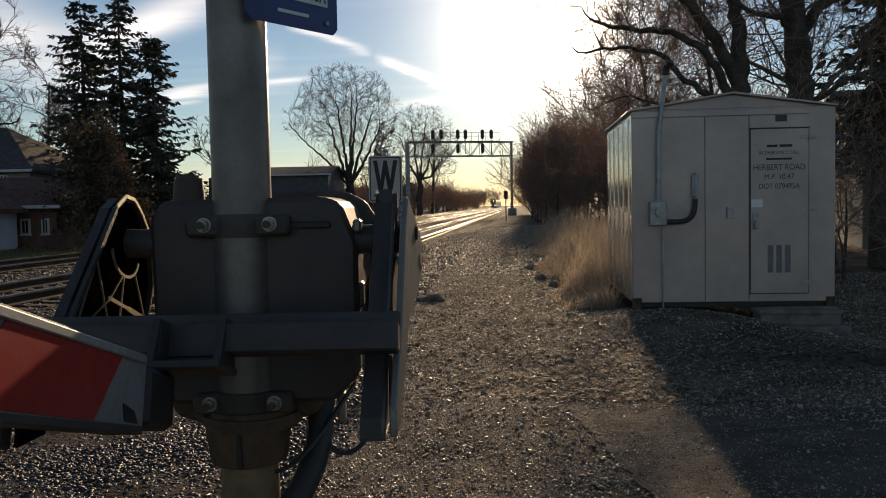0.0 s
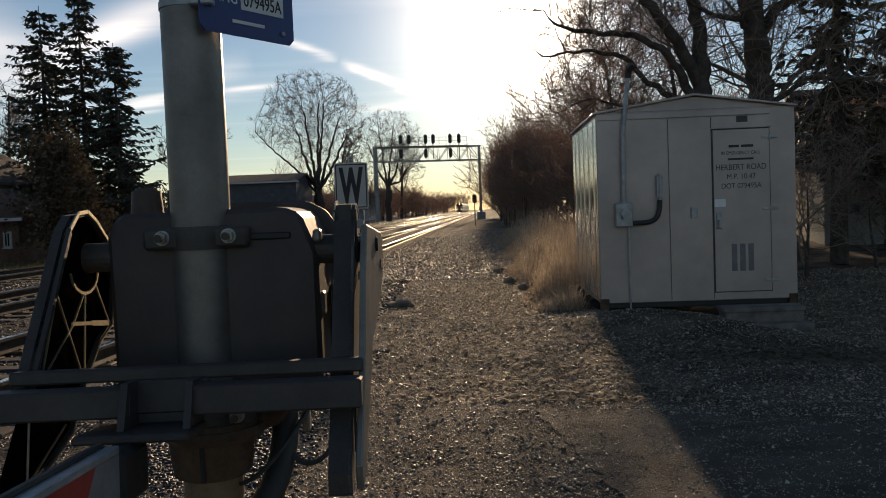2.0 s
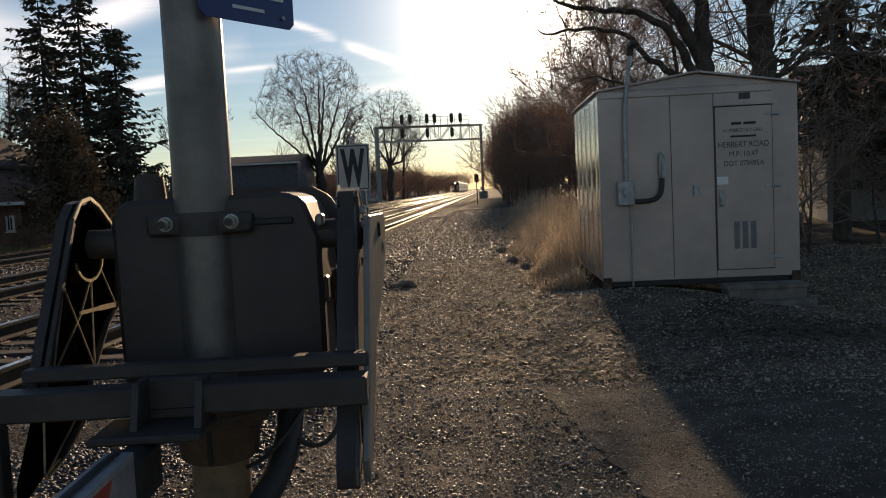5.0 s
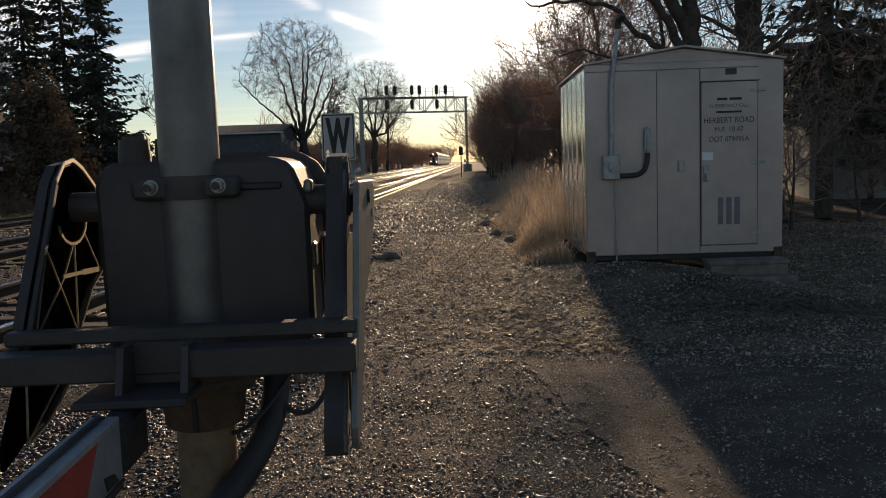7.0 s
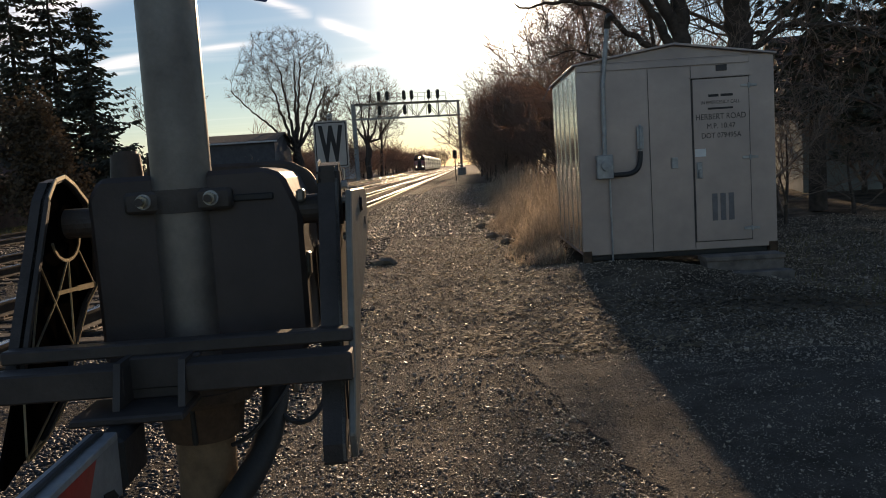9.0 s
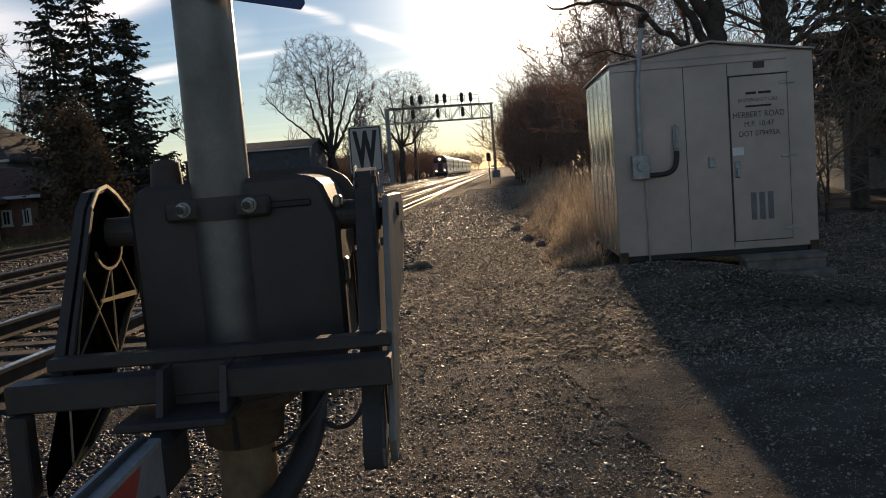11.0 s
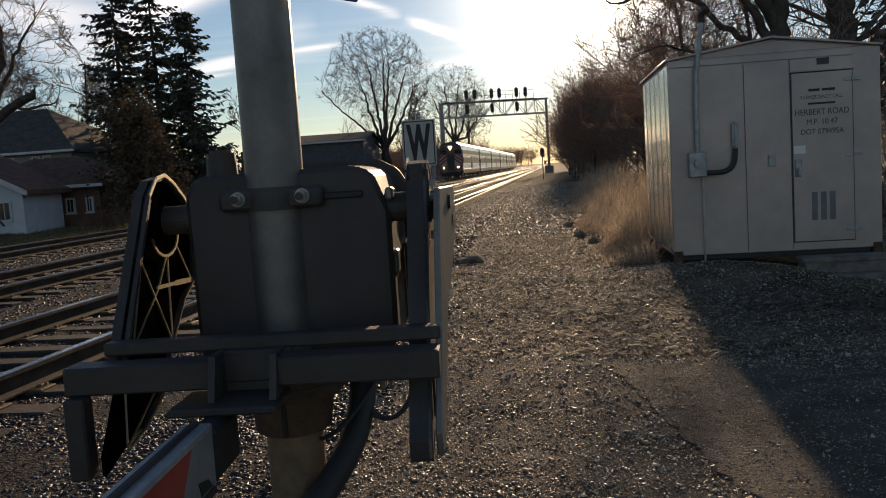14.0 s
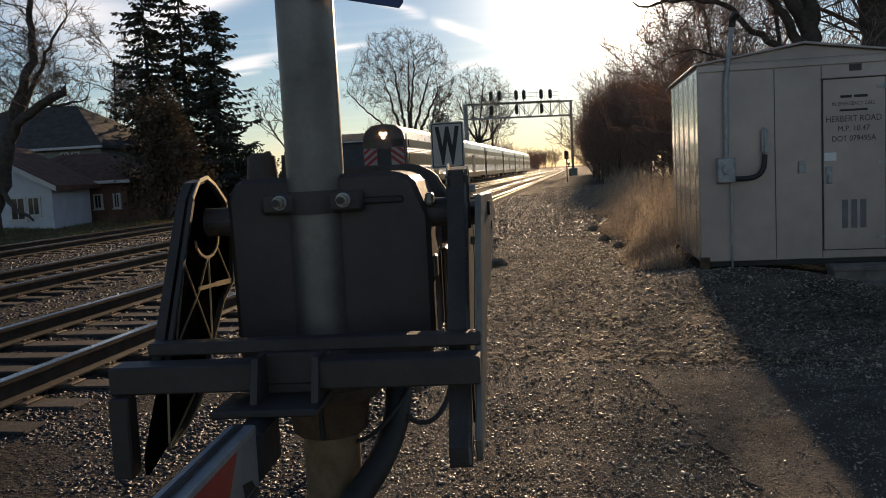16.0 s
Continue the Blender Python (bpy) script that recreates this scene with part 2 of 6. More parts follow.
M = {
    "ground": mat("gravel_ground", (0.20, 0.158, 0.116), 0.97, var=0.5, scale=1.3, bump=1.0, fine=85, spec=0.2, second=(0.085, 0.067, 0.049), dist=0.035),
    "bed": mat("dirty_ballast_bed", (0.046, 0.039, 0.033), 0.95, var=0.4, scale=2, bump=1.0, fine=26, spec=0.2, dist=0.05),
    "stone": mat("crushed_stone", (0.48, 0.39, 0.295), 0.48, var=0.25, scale=3, bump=0.3, fine=120, island=0.75),
    "ballast": mat("ballast_stone", (0.040, 0.034, 0.029), 0.52, var=0.2, scale=3, bump=0.3, fine=90, island=0.5),
    "tie": mat("weathered_tie", (0.075, 0.058, 0.044), 0.9, var=0.35, scale=6, bump=0.6, fine=40, obj_random=0.35),
    "rail": mat("rusty_rail", (0.055, 0.040, 0.030), 0.65, 0.4, var=0.3, scale=5, bump=0.2),
    "railhead": mat("polished_rail_head", (0.55, 0.54, 0.52), 0.22, 1.0, var=0.1, scale=2, bump=0.03),
    "plate": mat("rusty_tie_plate", (0.30, 0.20, 0.12), 0.6, 0.3, var=0.3, scale=8, bump=0.3),
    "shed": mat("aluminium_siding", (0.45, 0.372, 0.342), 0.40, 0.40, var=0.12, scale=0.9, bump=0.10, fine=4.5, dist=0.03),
    # lighter than the front siding: the side's reflected light is partly in the colour
    "shed_side": mat("gleaming_side_aluminium", (0.70, 0.69, 0.67), 0.16, 0.9, var=0.05, scale=1.2, bump=0.10, fine=3.2, dist=0.05),
    "slot": mat("grey_air_slot", (0.20, 0.19, 0.19), 0.6, var=0.15),
    "seam": mat("dark_seam", (0.10, 0.09, 0.085), 0.7),
    "asphalt": mat("worn_asphalt", (0.125, 0.105, 0.084), 0.97, var=0.45, scale=1.8, bump=1.0, fine=60, spec=0.2, second=(0.10, 0.083, 0.063), dist=0.02),
    "galv": mat("galvanised_steel", (0.42, 0.43, 0.43), 0.5, 0.55, var=0.18, scale=9, bump=0.08, fine=45),
    "mast": mat("mast_aluminium", (0.225, 0.203, 0.182), 0.45, 0.5, var=0.18, scale=7, bump=0.08, fine=70),
    "cast": mat("grey_cast_iron", (0.085, 0.070, 0.060), 0.6, 0.25, var=0.2, scale=9, bump=0.2, fine=90),
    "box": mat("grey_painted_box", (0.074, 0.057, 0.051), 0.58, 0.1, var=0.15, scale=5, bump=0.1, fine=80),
    # lighter tan that carries the sun on faces turned to the right
    "alu": mat("sunlit_cast_aluminium", (0.26, 0.235, 0.195), 0.45, 0.35, var=0.15, scale=8, bump=0.15, fine=80),
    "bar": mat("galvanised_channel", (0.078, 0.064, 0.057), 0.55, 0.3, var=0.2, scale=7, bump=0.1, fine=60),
    # near black: shade on the left arm's inner face is put into the colour
    "web": mat("shaded_web_black", (0.007, 0.006, 0.005), 0.9, var=0.2, scale=8, bump=0.0, spec=0.0),
    # very light metal: sun on ribs and casting edges is put into the colour
    "sunlit_edge": mat("sunlit_casting_edge", (0.92, 0.80, 0.58), 0.42, 1.0, var=0.12, scale=20, bump=0.05),
    "straw": mat("straw_litter", (0.36, 0.27, 0.16), 0.8, var=0.3, scale=3, bump=0.0, island=0.5, thin=0.3),
    "rust": mat("rusty_iron", (0.14, 0.085, 0.052), 0.8, 0.2, var=0.4, scale=9, bump=0.4),
    "rubber": mat("black_conduit", (0.035, 0.035, 0.036), 0.55, var=0.2),
    "black": mat("black_paint", (0.02, 0.02, 0.02), 0.5, var=0.2),
    "bolt": mat("zinc_bolt", (0.42, 0.39, 0.32), 0.35, 0.8, var=0.2, scale=30),
    "red": mat("red_reflective_sheet", (0.42, 0.022, 0.018), 0.38, var=0.12, scale=12, bump=0.05, coat=0.3),
    "white": mat("white_reflective_sheet", (0.25, 0.25, 0.245), 0.45, var=0.2, scale=12, bump=0.05),
    "signwhite": mat("white_sign_face", (0.78, 0.77, 0.74), 0.45, var=0.05, scale=6, bump=0.03),
    "whistlewhite": mat("dulled_white_sign_face", (0.52, 0.485, 0.44), 0.55, var=0.10, scale=6, bump=0.03),
    "blue": mat("blue_sign_face", (0.02, 0.055, 0.20), 0.4, var=0.1, scale=6, bump=0.03),
    "ink": mat("black_lettering", (0.025, 0.023, 0.022), 0.6, var=0.1),
    "bark": mat("grey_brown_bark", (0.115, 0.088, 0.069), 0.95, var=0.4, scale=5, bump=0.8, fine=22, dist=0.03),
    "twig": mat("thin_twigs", (0.26, 0.19, 0.145), 0.9, var=0.25, scale=3, bump=0.0),
    "redtwig": mat("reddish_brush_twigs", (0.62, 0.46, 0.365), 0.8, var=0.3, scale=2, bump=0.0, thin=0.6),
    "needle": mat("spruce_needles", (0.085, 0.085, 0.056), 0.75, var=0.3, scale=1.5, bump=0.0, island=0.4),
    "oakleaf": mat("dead_oak_leaves", (0.15, 0.105, 0.06), 0.8, var=0.3, scale=1.5, bump=0.0, island=0.5, thin=0.2),
    "drygrass": mat("dry_straw_grass", (0.62, 0.49, 0.36), 0.7, var=0.25, scale=2, bump=0.0, island=0.5, thin=0.55),
    "lawn": mat("dormant_lawn", (0.27, 0.23, 0.10), 0.9, var=0.3, scale=1.2, bump=0.0, fine=30, island=0.4, thin=0.4),
    "brick": mat("brown_brick", (0.20, 0.11, 0.075), 0.9, var=0.25, scale=2, bump=0.4, fine=18),
    "siding_w": mat("white_painted_siding", (0.62, 0.64, 0.68), 0.7, var=0.08, scale=2),
    "siding_d": mat("dark_grey_siding", (0.105, 0.105, 0.11), 0.8, var=0.15, scale=2),
    "siding_g": mat("grey_green_siding", (0.26, 0.27, 0.25), 0.8, var=0.1, scale=2),
    "shingle": mat("brown_shingles", (0.17, 0.080, 0.052), 0.9, var=0.3, scale=3, bump=0.5, fine=20),
    "shingle_g": mat("grey_shingles", (0.10, 0.086, 0.075), 0.9, var=0.3, scale=3, bump=0.5, fine=20),
    "trimw": mat("white_trim", (0.62, 0.61, 0.58), 0.6, var=0.08),
    "glass": mat("dark_window_glass", (0.03, 0.035, 0.04), 0.08, var=0.1, scale=1, bump=0.02, fine=3),
    "wood": mat("grey_wood_step", (0.24, 0.20, 0.17), 0.9, var=0.3, scale=5, bump=0.4),
    "steelgrey": mat("bridge_steel", (0.36, 0.37, 0.36), 0.5, 0.5, var=0.15, scale=3),
    "stainless": mat("stainless_coach_side", (0.40, 0.385, 0.36), 0.30, 1.0, var=0.1, scale=1.5, bump=0.1, fine=10),
    "coachdark": mat("dark_coach_band", (0.05, 0.05, 0.055), 0.35, var=0.2, scale=2),
    "coachred": mat("red_stripe_paint", (0.55, 0.05, 0.04), 0.45, var=0.15, scale=2),
    "coachwhite": mat("white_stripe_paint", (0.50, 0.47, 0.43), 0.45, var=0.15, scale=2),
    "coachgrey": mat("brown_grey_cab_front", (0.13, 0.10, 0.09), 0.5, var=0.2, scale=2),
    "headlight": mat("lit_headlight", (0.9, 0.8, 0.6), 0.3, emit=((1.0, 0.72, 0.38), 22.0)),
    "lens": mat("dark_signal_lens", (0.02, 0.02, 0.022), 0.2, var=0.1),
    "debris": mat("bark_litter", (0.27, 0.21, 0.15), 0.95, var=0.3, scale=6, bump=0.5),
}


# ---- mesh helpers ----
def mesh_ob(name, verts, faces, material, parent=None, smooth=False):
    me = bpy.data.meshes.new(name)
    me.from_pydata(verts, [], faces)
    me.materials.append(material)
    if smooth:
        me.polygons.foreach_set("use_smooth", [True] * len(me.polygons))
    ob = new(name, me)
    if parent:
        ob.parent = parent
    return ob


def part(name, bm, material, parent=None, label="", smooth=False):
    me = bpy.data.meshes.new(name)
    bmesh.ops.recalc_face_normals(bm, faces=bm.faces)
    if smooth:
        for f in bm.faces:
            f.smooth = True
        for e in bm.edges:
            if len(e.link_faces) == 2 and e.calc_face_angle(0) > 0.7:
                e.smooth = False
    bm.to_mesh(me)
    bm.free()
    me.materials.append(material)
    ob = new(name, me)
    if parent:
        ob.parent = parent
    return tagged(ob, label)


def thing(name, label, category, at=(0, 0, 0), group="", kind=""):
    ob = new(name)
    ob.location = at
    return tagged(ob, label, category, group, kind)


def box(x0, x1, y0, y1, z0, z1, bevel=0.0, bm=None, seg=1, m=None):
    own = bmesh.new()
    bmesh.ops.create_cube(own, size=1)
    for v in own.verts:
        v.co = Vector(((x0 + x1) / 2 + v.co.x * (x1 - x0), (y0 + y1) / 2 + v.co.y * (y1 - y0), (z0 + z1) / 2 + v.co.z * (z1 - z0)))
    if bevel:
        bmesh.ops.bevel(own, geom=own.edges[:], offset=bevel, segments=seg, affect="EDGES")
    return join(own, bm, m)


def join(own, bm, m=None):
    if m is not None:
        own.transform(m)
    if bm is None:
        return own
    tmp = bpy.data.meshes.new("tmp")
    own.to_mesh(tmp)
    own.free()
    bm.from_mesh(tmp)
    bpy.data.meshes.remove(tmp)
    return bm


def cyl(p0, p1, r0, r1=None, seg=16, bm=None, bevel=0.0):
    p0, p1 = Vector(p0), Vector(p1)
    own = bmesh.new()
    h = (p1 - p0).length
    bmesh.ops.create_cone(own, cap_ends=True, segments=seg, radius1=r0, radius2=r0 if r1 is None else r1, depth=h)
    if bevel:
        bmesh.ops.bevel(own, geom=[e for e in own.edges if e.calc_face_angle(0) > 1.0], offset=bevel, segments=2, affect="EDGES")
    q = (p1 - p0).to_track_quat("Z", "Y").to_matrix().to_4x4()
    own.transform(Matrix.Translation((p0 + p1) / 2) @ q)
    return join(own, bm)


def tube(points, r, seg=10, bm=None):
    """A round tube along points."""
    own = bmesh.new()
    pts = [Vector(p) for p in points]
    rings = []
    for i, p in enumerate(pts):
        d = (pts[min(i + 1, len(pts) - 1)] - pts[max(i - 1, 0)]).normalized()
        a = d.orthogonal().normalized() if i == 0 else (a - d * a.dot(d)).normalized()
        b = d.cross(a)
        rings.append([own.verts.new(p + (a * math.cos(k * 2 * math.pi / seg) + b * math.sin(k * 2 * math.pi / seg)) * r) for k in range(seg)])
    for q, s in zip(rings, rings[1:]):
        for k in range(seg):
            own.faces.new((q[k], q[(k + 1) % seg], s[(k + 1) % seg], s[k]))
    own.faces.new(rings[0])
    own.faces.new(rings[-1][::-1])
    return join(own, bm)


def bezier(p0, p1, p2, p3, n=10):
    out = []
    for i in range(n + 1):
        t = i / n
        out.append(tuple((1 - t) ** 3 * a + 3 * t * (1 - t) ** 2 * b + 3 * t * t * (1 - t) * c + t ** 3 * d for a, b, c, d in zip(p0, p1, p2, p3)))
    return out


def plate(outline, axis, a0, a1, bm=None, bevel=0.0):
    """A flat outline given extent from a0 to a1 along axis (0: x, 1: y, 2: z)."""
    own = bmesh.new()

    def co(u, v, a):
        c = [u, v]
        c.insert(axis, a)
        return c
    f0 = [own.verts.new(co(u, v, a0)) for u, v in outline]
    f1 = [own.verts.new(co(u, v, a1)) for u, v in outline]
    own.faces.new(f0)
    own.faces.new(f1[::-1])
    n = len(outline)
    for i in range(n):
        own.faces.new((f0[i], f1[i], f1[(i + 1) % n], f0[(i + 1) % n]))
    bmesh.ops.recalc_face_normals(own, faces=own.faces)
    if bevel:
        bmesh.ops.bevel(own, geom=own.edges[:], offset=bevel, segments=1, affect="EDGES")
    return join(own, bm)


def lettering(body, size, material, m, parent, name="lettering", width=None, bold=0.0):
    cu = bpy.data.curves.new("tmp_text", "FONT")
    cu.body, cu.size, cu.align_x, cu.extrude, cu.offset = body, size, "CENTER", 0.0008, bold
    tmp = bpy.data.objects.new("tmp_text", cu)
    me = bpy.data.meshes.new_from_object(tmp)
    bpy.data.objects.remove(tmp)
    bpy.data.curves.remove(cu)
    if width:
        xs = [v.co.x for v in me.vertices]
        k = width / (max(xs) - min(xs))
        me.transform(Matrix.Diagonal((k, 1, 1, 1)))
    me.transform(m)
    me.materials.append(material)
    me.name = name
    ob = new(name, me)
    ob.parent = parent
    return ob


# ---- ground ----
TRACKS = (-4.77, -8.72, -13.5)
RAIL_TOP = 0.24


def ground_height(x, y):
    """Path level with a low ballast bed under the tracks."""
    bed = np.clip((-2.75 - x) / 0.75, 0, 1) * np.clip((x + 16.6) / 1.1, 0, 1)
    z = 0.022 * bed
    near = np.exp(-(x ** 2 + y ** 2) / 900.0)
    z = z + near * (0.020 * np.sin(x * 1.3 + 0.7) * np.sin(y * 0.61) + 0.012 * np.sin(x * 3.1 - y * 0.9) + 0.010 * np.sin(y * 2.3 + x))
    mound = np.exp(-(((x - 2.3) / 1.15) ** 2 + ((y - 10.75) / 0.85) ** 2))
    z = z + 0.17 * mound - 0.035 * np.exp(-(((x - 3.0) / 1.0) ** 2 + ((y - 8.3) / 0.45) ** 2))
    fall = np.clip((y - 6.8) / 2.6, 0, 1) * np.clip((30 - y) / 10, 0, 1)
    z = z - 0.075 * np.clip(x - 1.6, 0, 3.4) * fall * fall * (3 - 2 * fall)
    return z + 0.25 * np.clip((-17.5 - x) / 4.0, 0, 1)


def spaced(lo, hi, near, step, growth):
    out, v, s = [near], near, step
    while v < hi:
        s *= growth
        v += s
        out.append(min(v, hi))
    v, s = near, step
    while v > lo:
        s *= growth
        v -= s
        out.insert(0, max(v, lo))
    return np.array(out)


def make_ground():
    xs, ys = spaced(-2500, 2500, 0.0, 0.06, 1.035), spaced(-300, 4000, 5.0, 0.06, 1.032)
    X, Y = np.meshgrid(xs, ys)
    rng = np.random.default_rng(4)
    fall = np.exp(-(X ** 2 + (Y - 4) ** 2) / 300.0)
    Z = ground_height(X, Y) + rng.normal(0, 0.0022, X.shape) * fall
    nx, ny = len(xs), len(ys)
    idx = np.arange(nx * ny).reshape(ny, nx)
    faces = np.stack([idx[:-1, :-1], idx[:-1, 1:], idx[1:, 1:], idx[1:, :-1]], -1).reshape(-1, 4)
    ob = mesh_ob("ground", np.stack([X, Y, Z], -1).reshape(-1, 3).tolist(), faces.tolist(), M["ground"], smooth=True)
    tagged(ob, "grey-brown gravel and packed dirt beside the tracks", "ground", kind="structure")


make_ground()

TETRA_V = np.array([[0.9, 0.1, -0.5], [-0.6, 0.75, -0.45], [-0.4, -0.85, -0.4], [0.1, 0.05, 0.85]], float)
TETRA_F = np.array([[0, 1, 3], [1, 2, 3], [2, 0, 3], [1, 0, 2]])
OCTA_V = np.array([[1, 0, 0], [-1, 0, 0], [0, 1, 0], [0, -1, 0], [0, 0, 1], [0, 0, -1]], float)
OCTA_F = np.array([[0, 2, 4], [2, 1, 4], [1, 3, 4], [3, 0, 4], [2, 0, 5], [1, 2, 5], [3, 1, 5], [0, 3, 5]])


def stones(name, n, place, size, material, label, seed, BV=OCTA_V, BF=OCTA_F):
    """n angular stones in one mesh; place(rng, n) gives x, y; size(rng, n) gives radii."""
    rng = np.random.default_rng(seed)
    x, y = place(rng, n)
    n = len(x)
    r = size(rng, n) * np.where((y < 6.35 - 0.3 * np.clip(x - 0.3, 0, 3)) & (x > 0.27 + 0.19 * np.clip(6.2 - y, 0, 9)), 0.62, 1.0)
    r = r * np.clip(0.9 + 0.06 * (y - 3.5), 0.85, 1.7)
    q = rng.normal(size=(n, 4))
    q /= np.linalg.norm(q, axis=1, keepdims=True)
    w, a, b, c = q.T
    R = np.stack([1 - 2 * (b * b + c * c), 2 * (a * b - w * c), 2 * (a * c + w * b), 2 * (a * b + w * c), 1 - 2 * (a * a + c * c),
                  2 * (b * c - w * a), 2 * (a * c - w * b), 2 * (b * c + w * a), 1 - 2 * (a * a + b * b)], -1).reshape(n, 3, 3)
    nv, nf = len(BV), len(BF)
    V = BV[None] * rng.uniform(0.55, 1.15, (n, nv, 1)) * rng.uniform(0.6, 1.2, (n, 1, 3))
    V = np.einsum("nij,nkj->nki", R, V) * r[:, None, None]
    V[:, :, 2] *= 0.7
    apron = (y < 6.3) & (x > 0.27 + 0.19 * np.clip(6.2 - y, 0, 9))
    z = ground_height(x, y) + r * 0.22 + 0.006 * apron
    V += np.stack([x, y, z], -1)[:, None]
    F = BF[None] + (np.arange(n) * nv)[:, None, None]
    me = bpy.data.meshes.new(name)
    me.vertices.add(n * nv)
    me.vertices.foreach_set("co", V.reshape(-1))
    me.loops.add(n * nf * 3)
    me.loops.foreach_set("vertex_index", F.reshape(-1).astype(np.int32))
    me.polygons.add(n * nf)
    me.polygons.foreach_set("loop_start", np.arange(0, n * nf * 3, 3, dtype=np.int32))
    me.update(calc_edges=True)
    me.validate()
    me.materials.append(material)
    return tagged(new(name, me), label, "gravel", kind="stuff")


def path_place(rng, n):
    y = 1.7 + 19 * rng.uniform(0, 1, n) ** 1.75 - rng.exponential(0.4, n) * (rng.uniform(0, 1, n) < 0.12)
    x = -0.72 * y - 0.1 + rng.uniform(0, 1, n) * (1.36 * y + 0.3)
    apron = (y < 6.35 - 0.3 * np.clip(x - 0.3, 0, 3)) & (x > 0.27 + 0.19 * np.clip(6.2 - y, 0, 9))
    keep = (x > -2.1) & ~(apron & (rng.uniform(0, 1, n) > 0.97)) & ~((x > 1.5) & (x < 4.0) & (y > 11.0) & (y < 14.1))
    return x[keep], y[keep]


def ballast_place(rng, n):
    y = 2.5 + 45 * rng.uniform(0, 1, n) ** 1.9
    x = -1.35 - 0.02 * y - 15.2 * rng.uniform(0, 1, n) ** 1.2
    return x, y


stones("gravel", 360000, path_place, lambda g, n: np.clip(g.lognormal(-4.95, 0.50, n), 0.004, 0.032), M["stone"],
       "loose crushed grey stone on the service path", 1, TETRA_V, TETRA_F)
stones("track_side_ballast", 40000, lambda g, n: (-1.35 - 0.25 * np.sin(g.uniform(0, 6, n)) - 2.2 * g.uniform(0, 1, n) ** 0.8, 1.6 + 7.4 * g.uniform(0, 1, n) ** 1.25), lambda g, n: g.uniform(0.011, 0.027, n), M["ballast"],
       "dense dark angular ballast beside the nearest rail", 9)
stones("far_gravel", 22000, lambda g, n: (g.uniform(-2.6, 2.2, n), 18 + 45 * g.uniform(0, 1, n) ** 1.3), lambda g, n: g.uniform(0.012, 0.035, n), M["stone"],
       "scattered stones farther along the path", 7, TETRA_V, TETRA_F)
stones("ballast", 85000, ballast_place, lambda g, n: g.uniform(0.012, 0.032, n), M["ballast"],
       "dark angular ballast stones round the ties", 2)


def sheet(name, x_left, x_right, y0, y1, ny, nx, lift, material, label, category, seed):
    """A thin uneven sheet on the ground between two edges that wander."""
    g = np.random.default_rng(seed)
    ys = np.linspace(y0, y1, ny)
    V = []
    for y in ys:
        a, b = x_left(y) + g.normal(0, 0.02), x_right(y)
        xs = a + (b - a) * np.linspace(0, 1, nx) ** 1.6
        yy = y + (g.normal(0, 0.015) if y < y1 - 0.05 else 0)
        z = ground_height(xs, np.full(nx, yy)) + lift + g.normal(0, 0.003, nx)
        z[0] = z[0] - lift - 0.03
        V += list(zip(xs.tolist(), [float(yy)] * nx, z.tolist()))
    for k in range(nx):
        x, y, z = V[(ny - 1) * nx + k]
        V[(ny - 1) * nx + k] = (x, y + float(g.normal(0, 0.02)), z - lift - 0.03)
    F = [(j * nx + i, j * nx + i + 1, (j + 1) * nx + i + 1, (j + 1) * nx + i) for j in range(ny - 1) for i in range(nx - 1)]
    return tagged(mesh_ob(name, V, F, material, smooth=True), label, category, kind="structure")


sheet("pavement", lambda y: 0.27 + 0.19 * max(0.0, 6.2 - y), lambda y: 6.0, -1.0, 6.30, 110, 60, 0.007, M["asphalt"], "worn grey asphalt apron with a crumbled edge", "pavement", 3)
sheet("ballast_bed", lambda y: -17.2, lambda y: -1.45 - 0.03 * min(y, 30.0) + 0.12 * math.sin(y * 1.7), -16.0, 420.0, 900, 40, 0.010, M["bed"], "dark dirty ballast bed under the tracks", "ballast", 4)


# ---- tracks ----
def rail_profile(x):
    w, zt = 0.0375, RAIL_TOP
    base = [(x - 0.075, zt - 0.17), (x + 0.075, zt - 0.17), (x + 0.075, zt - 0.158), (x + 0.012, zt - 0.135), (x + 0.010, zt - 0.045),
            (x + w, zt - 0.035), (x + w, zt - 0.004), (x - w, zt - 0.004), (x - w, zt - 0.035), (x - 0.010, zt - 0.045), (x - 0.012, zt - 0.135), (x - 0.075, zt - 0.158)]
    head = [(x - w, zt - 0.0035), (x + w, zt - 0.0035), (x + w * 0.8, zt), (x - w * 0.8, zt)]
    return base, head


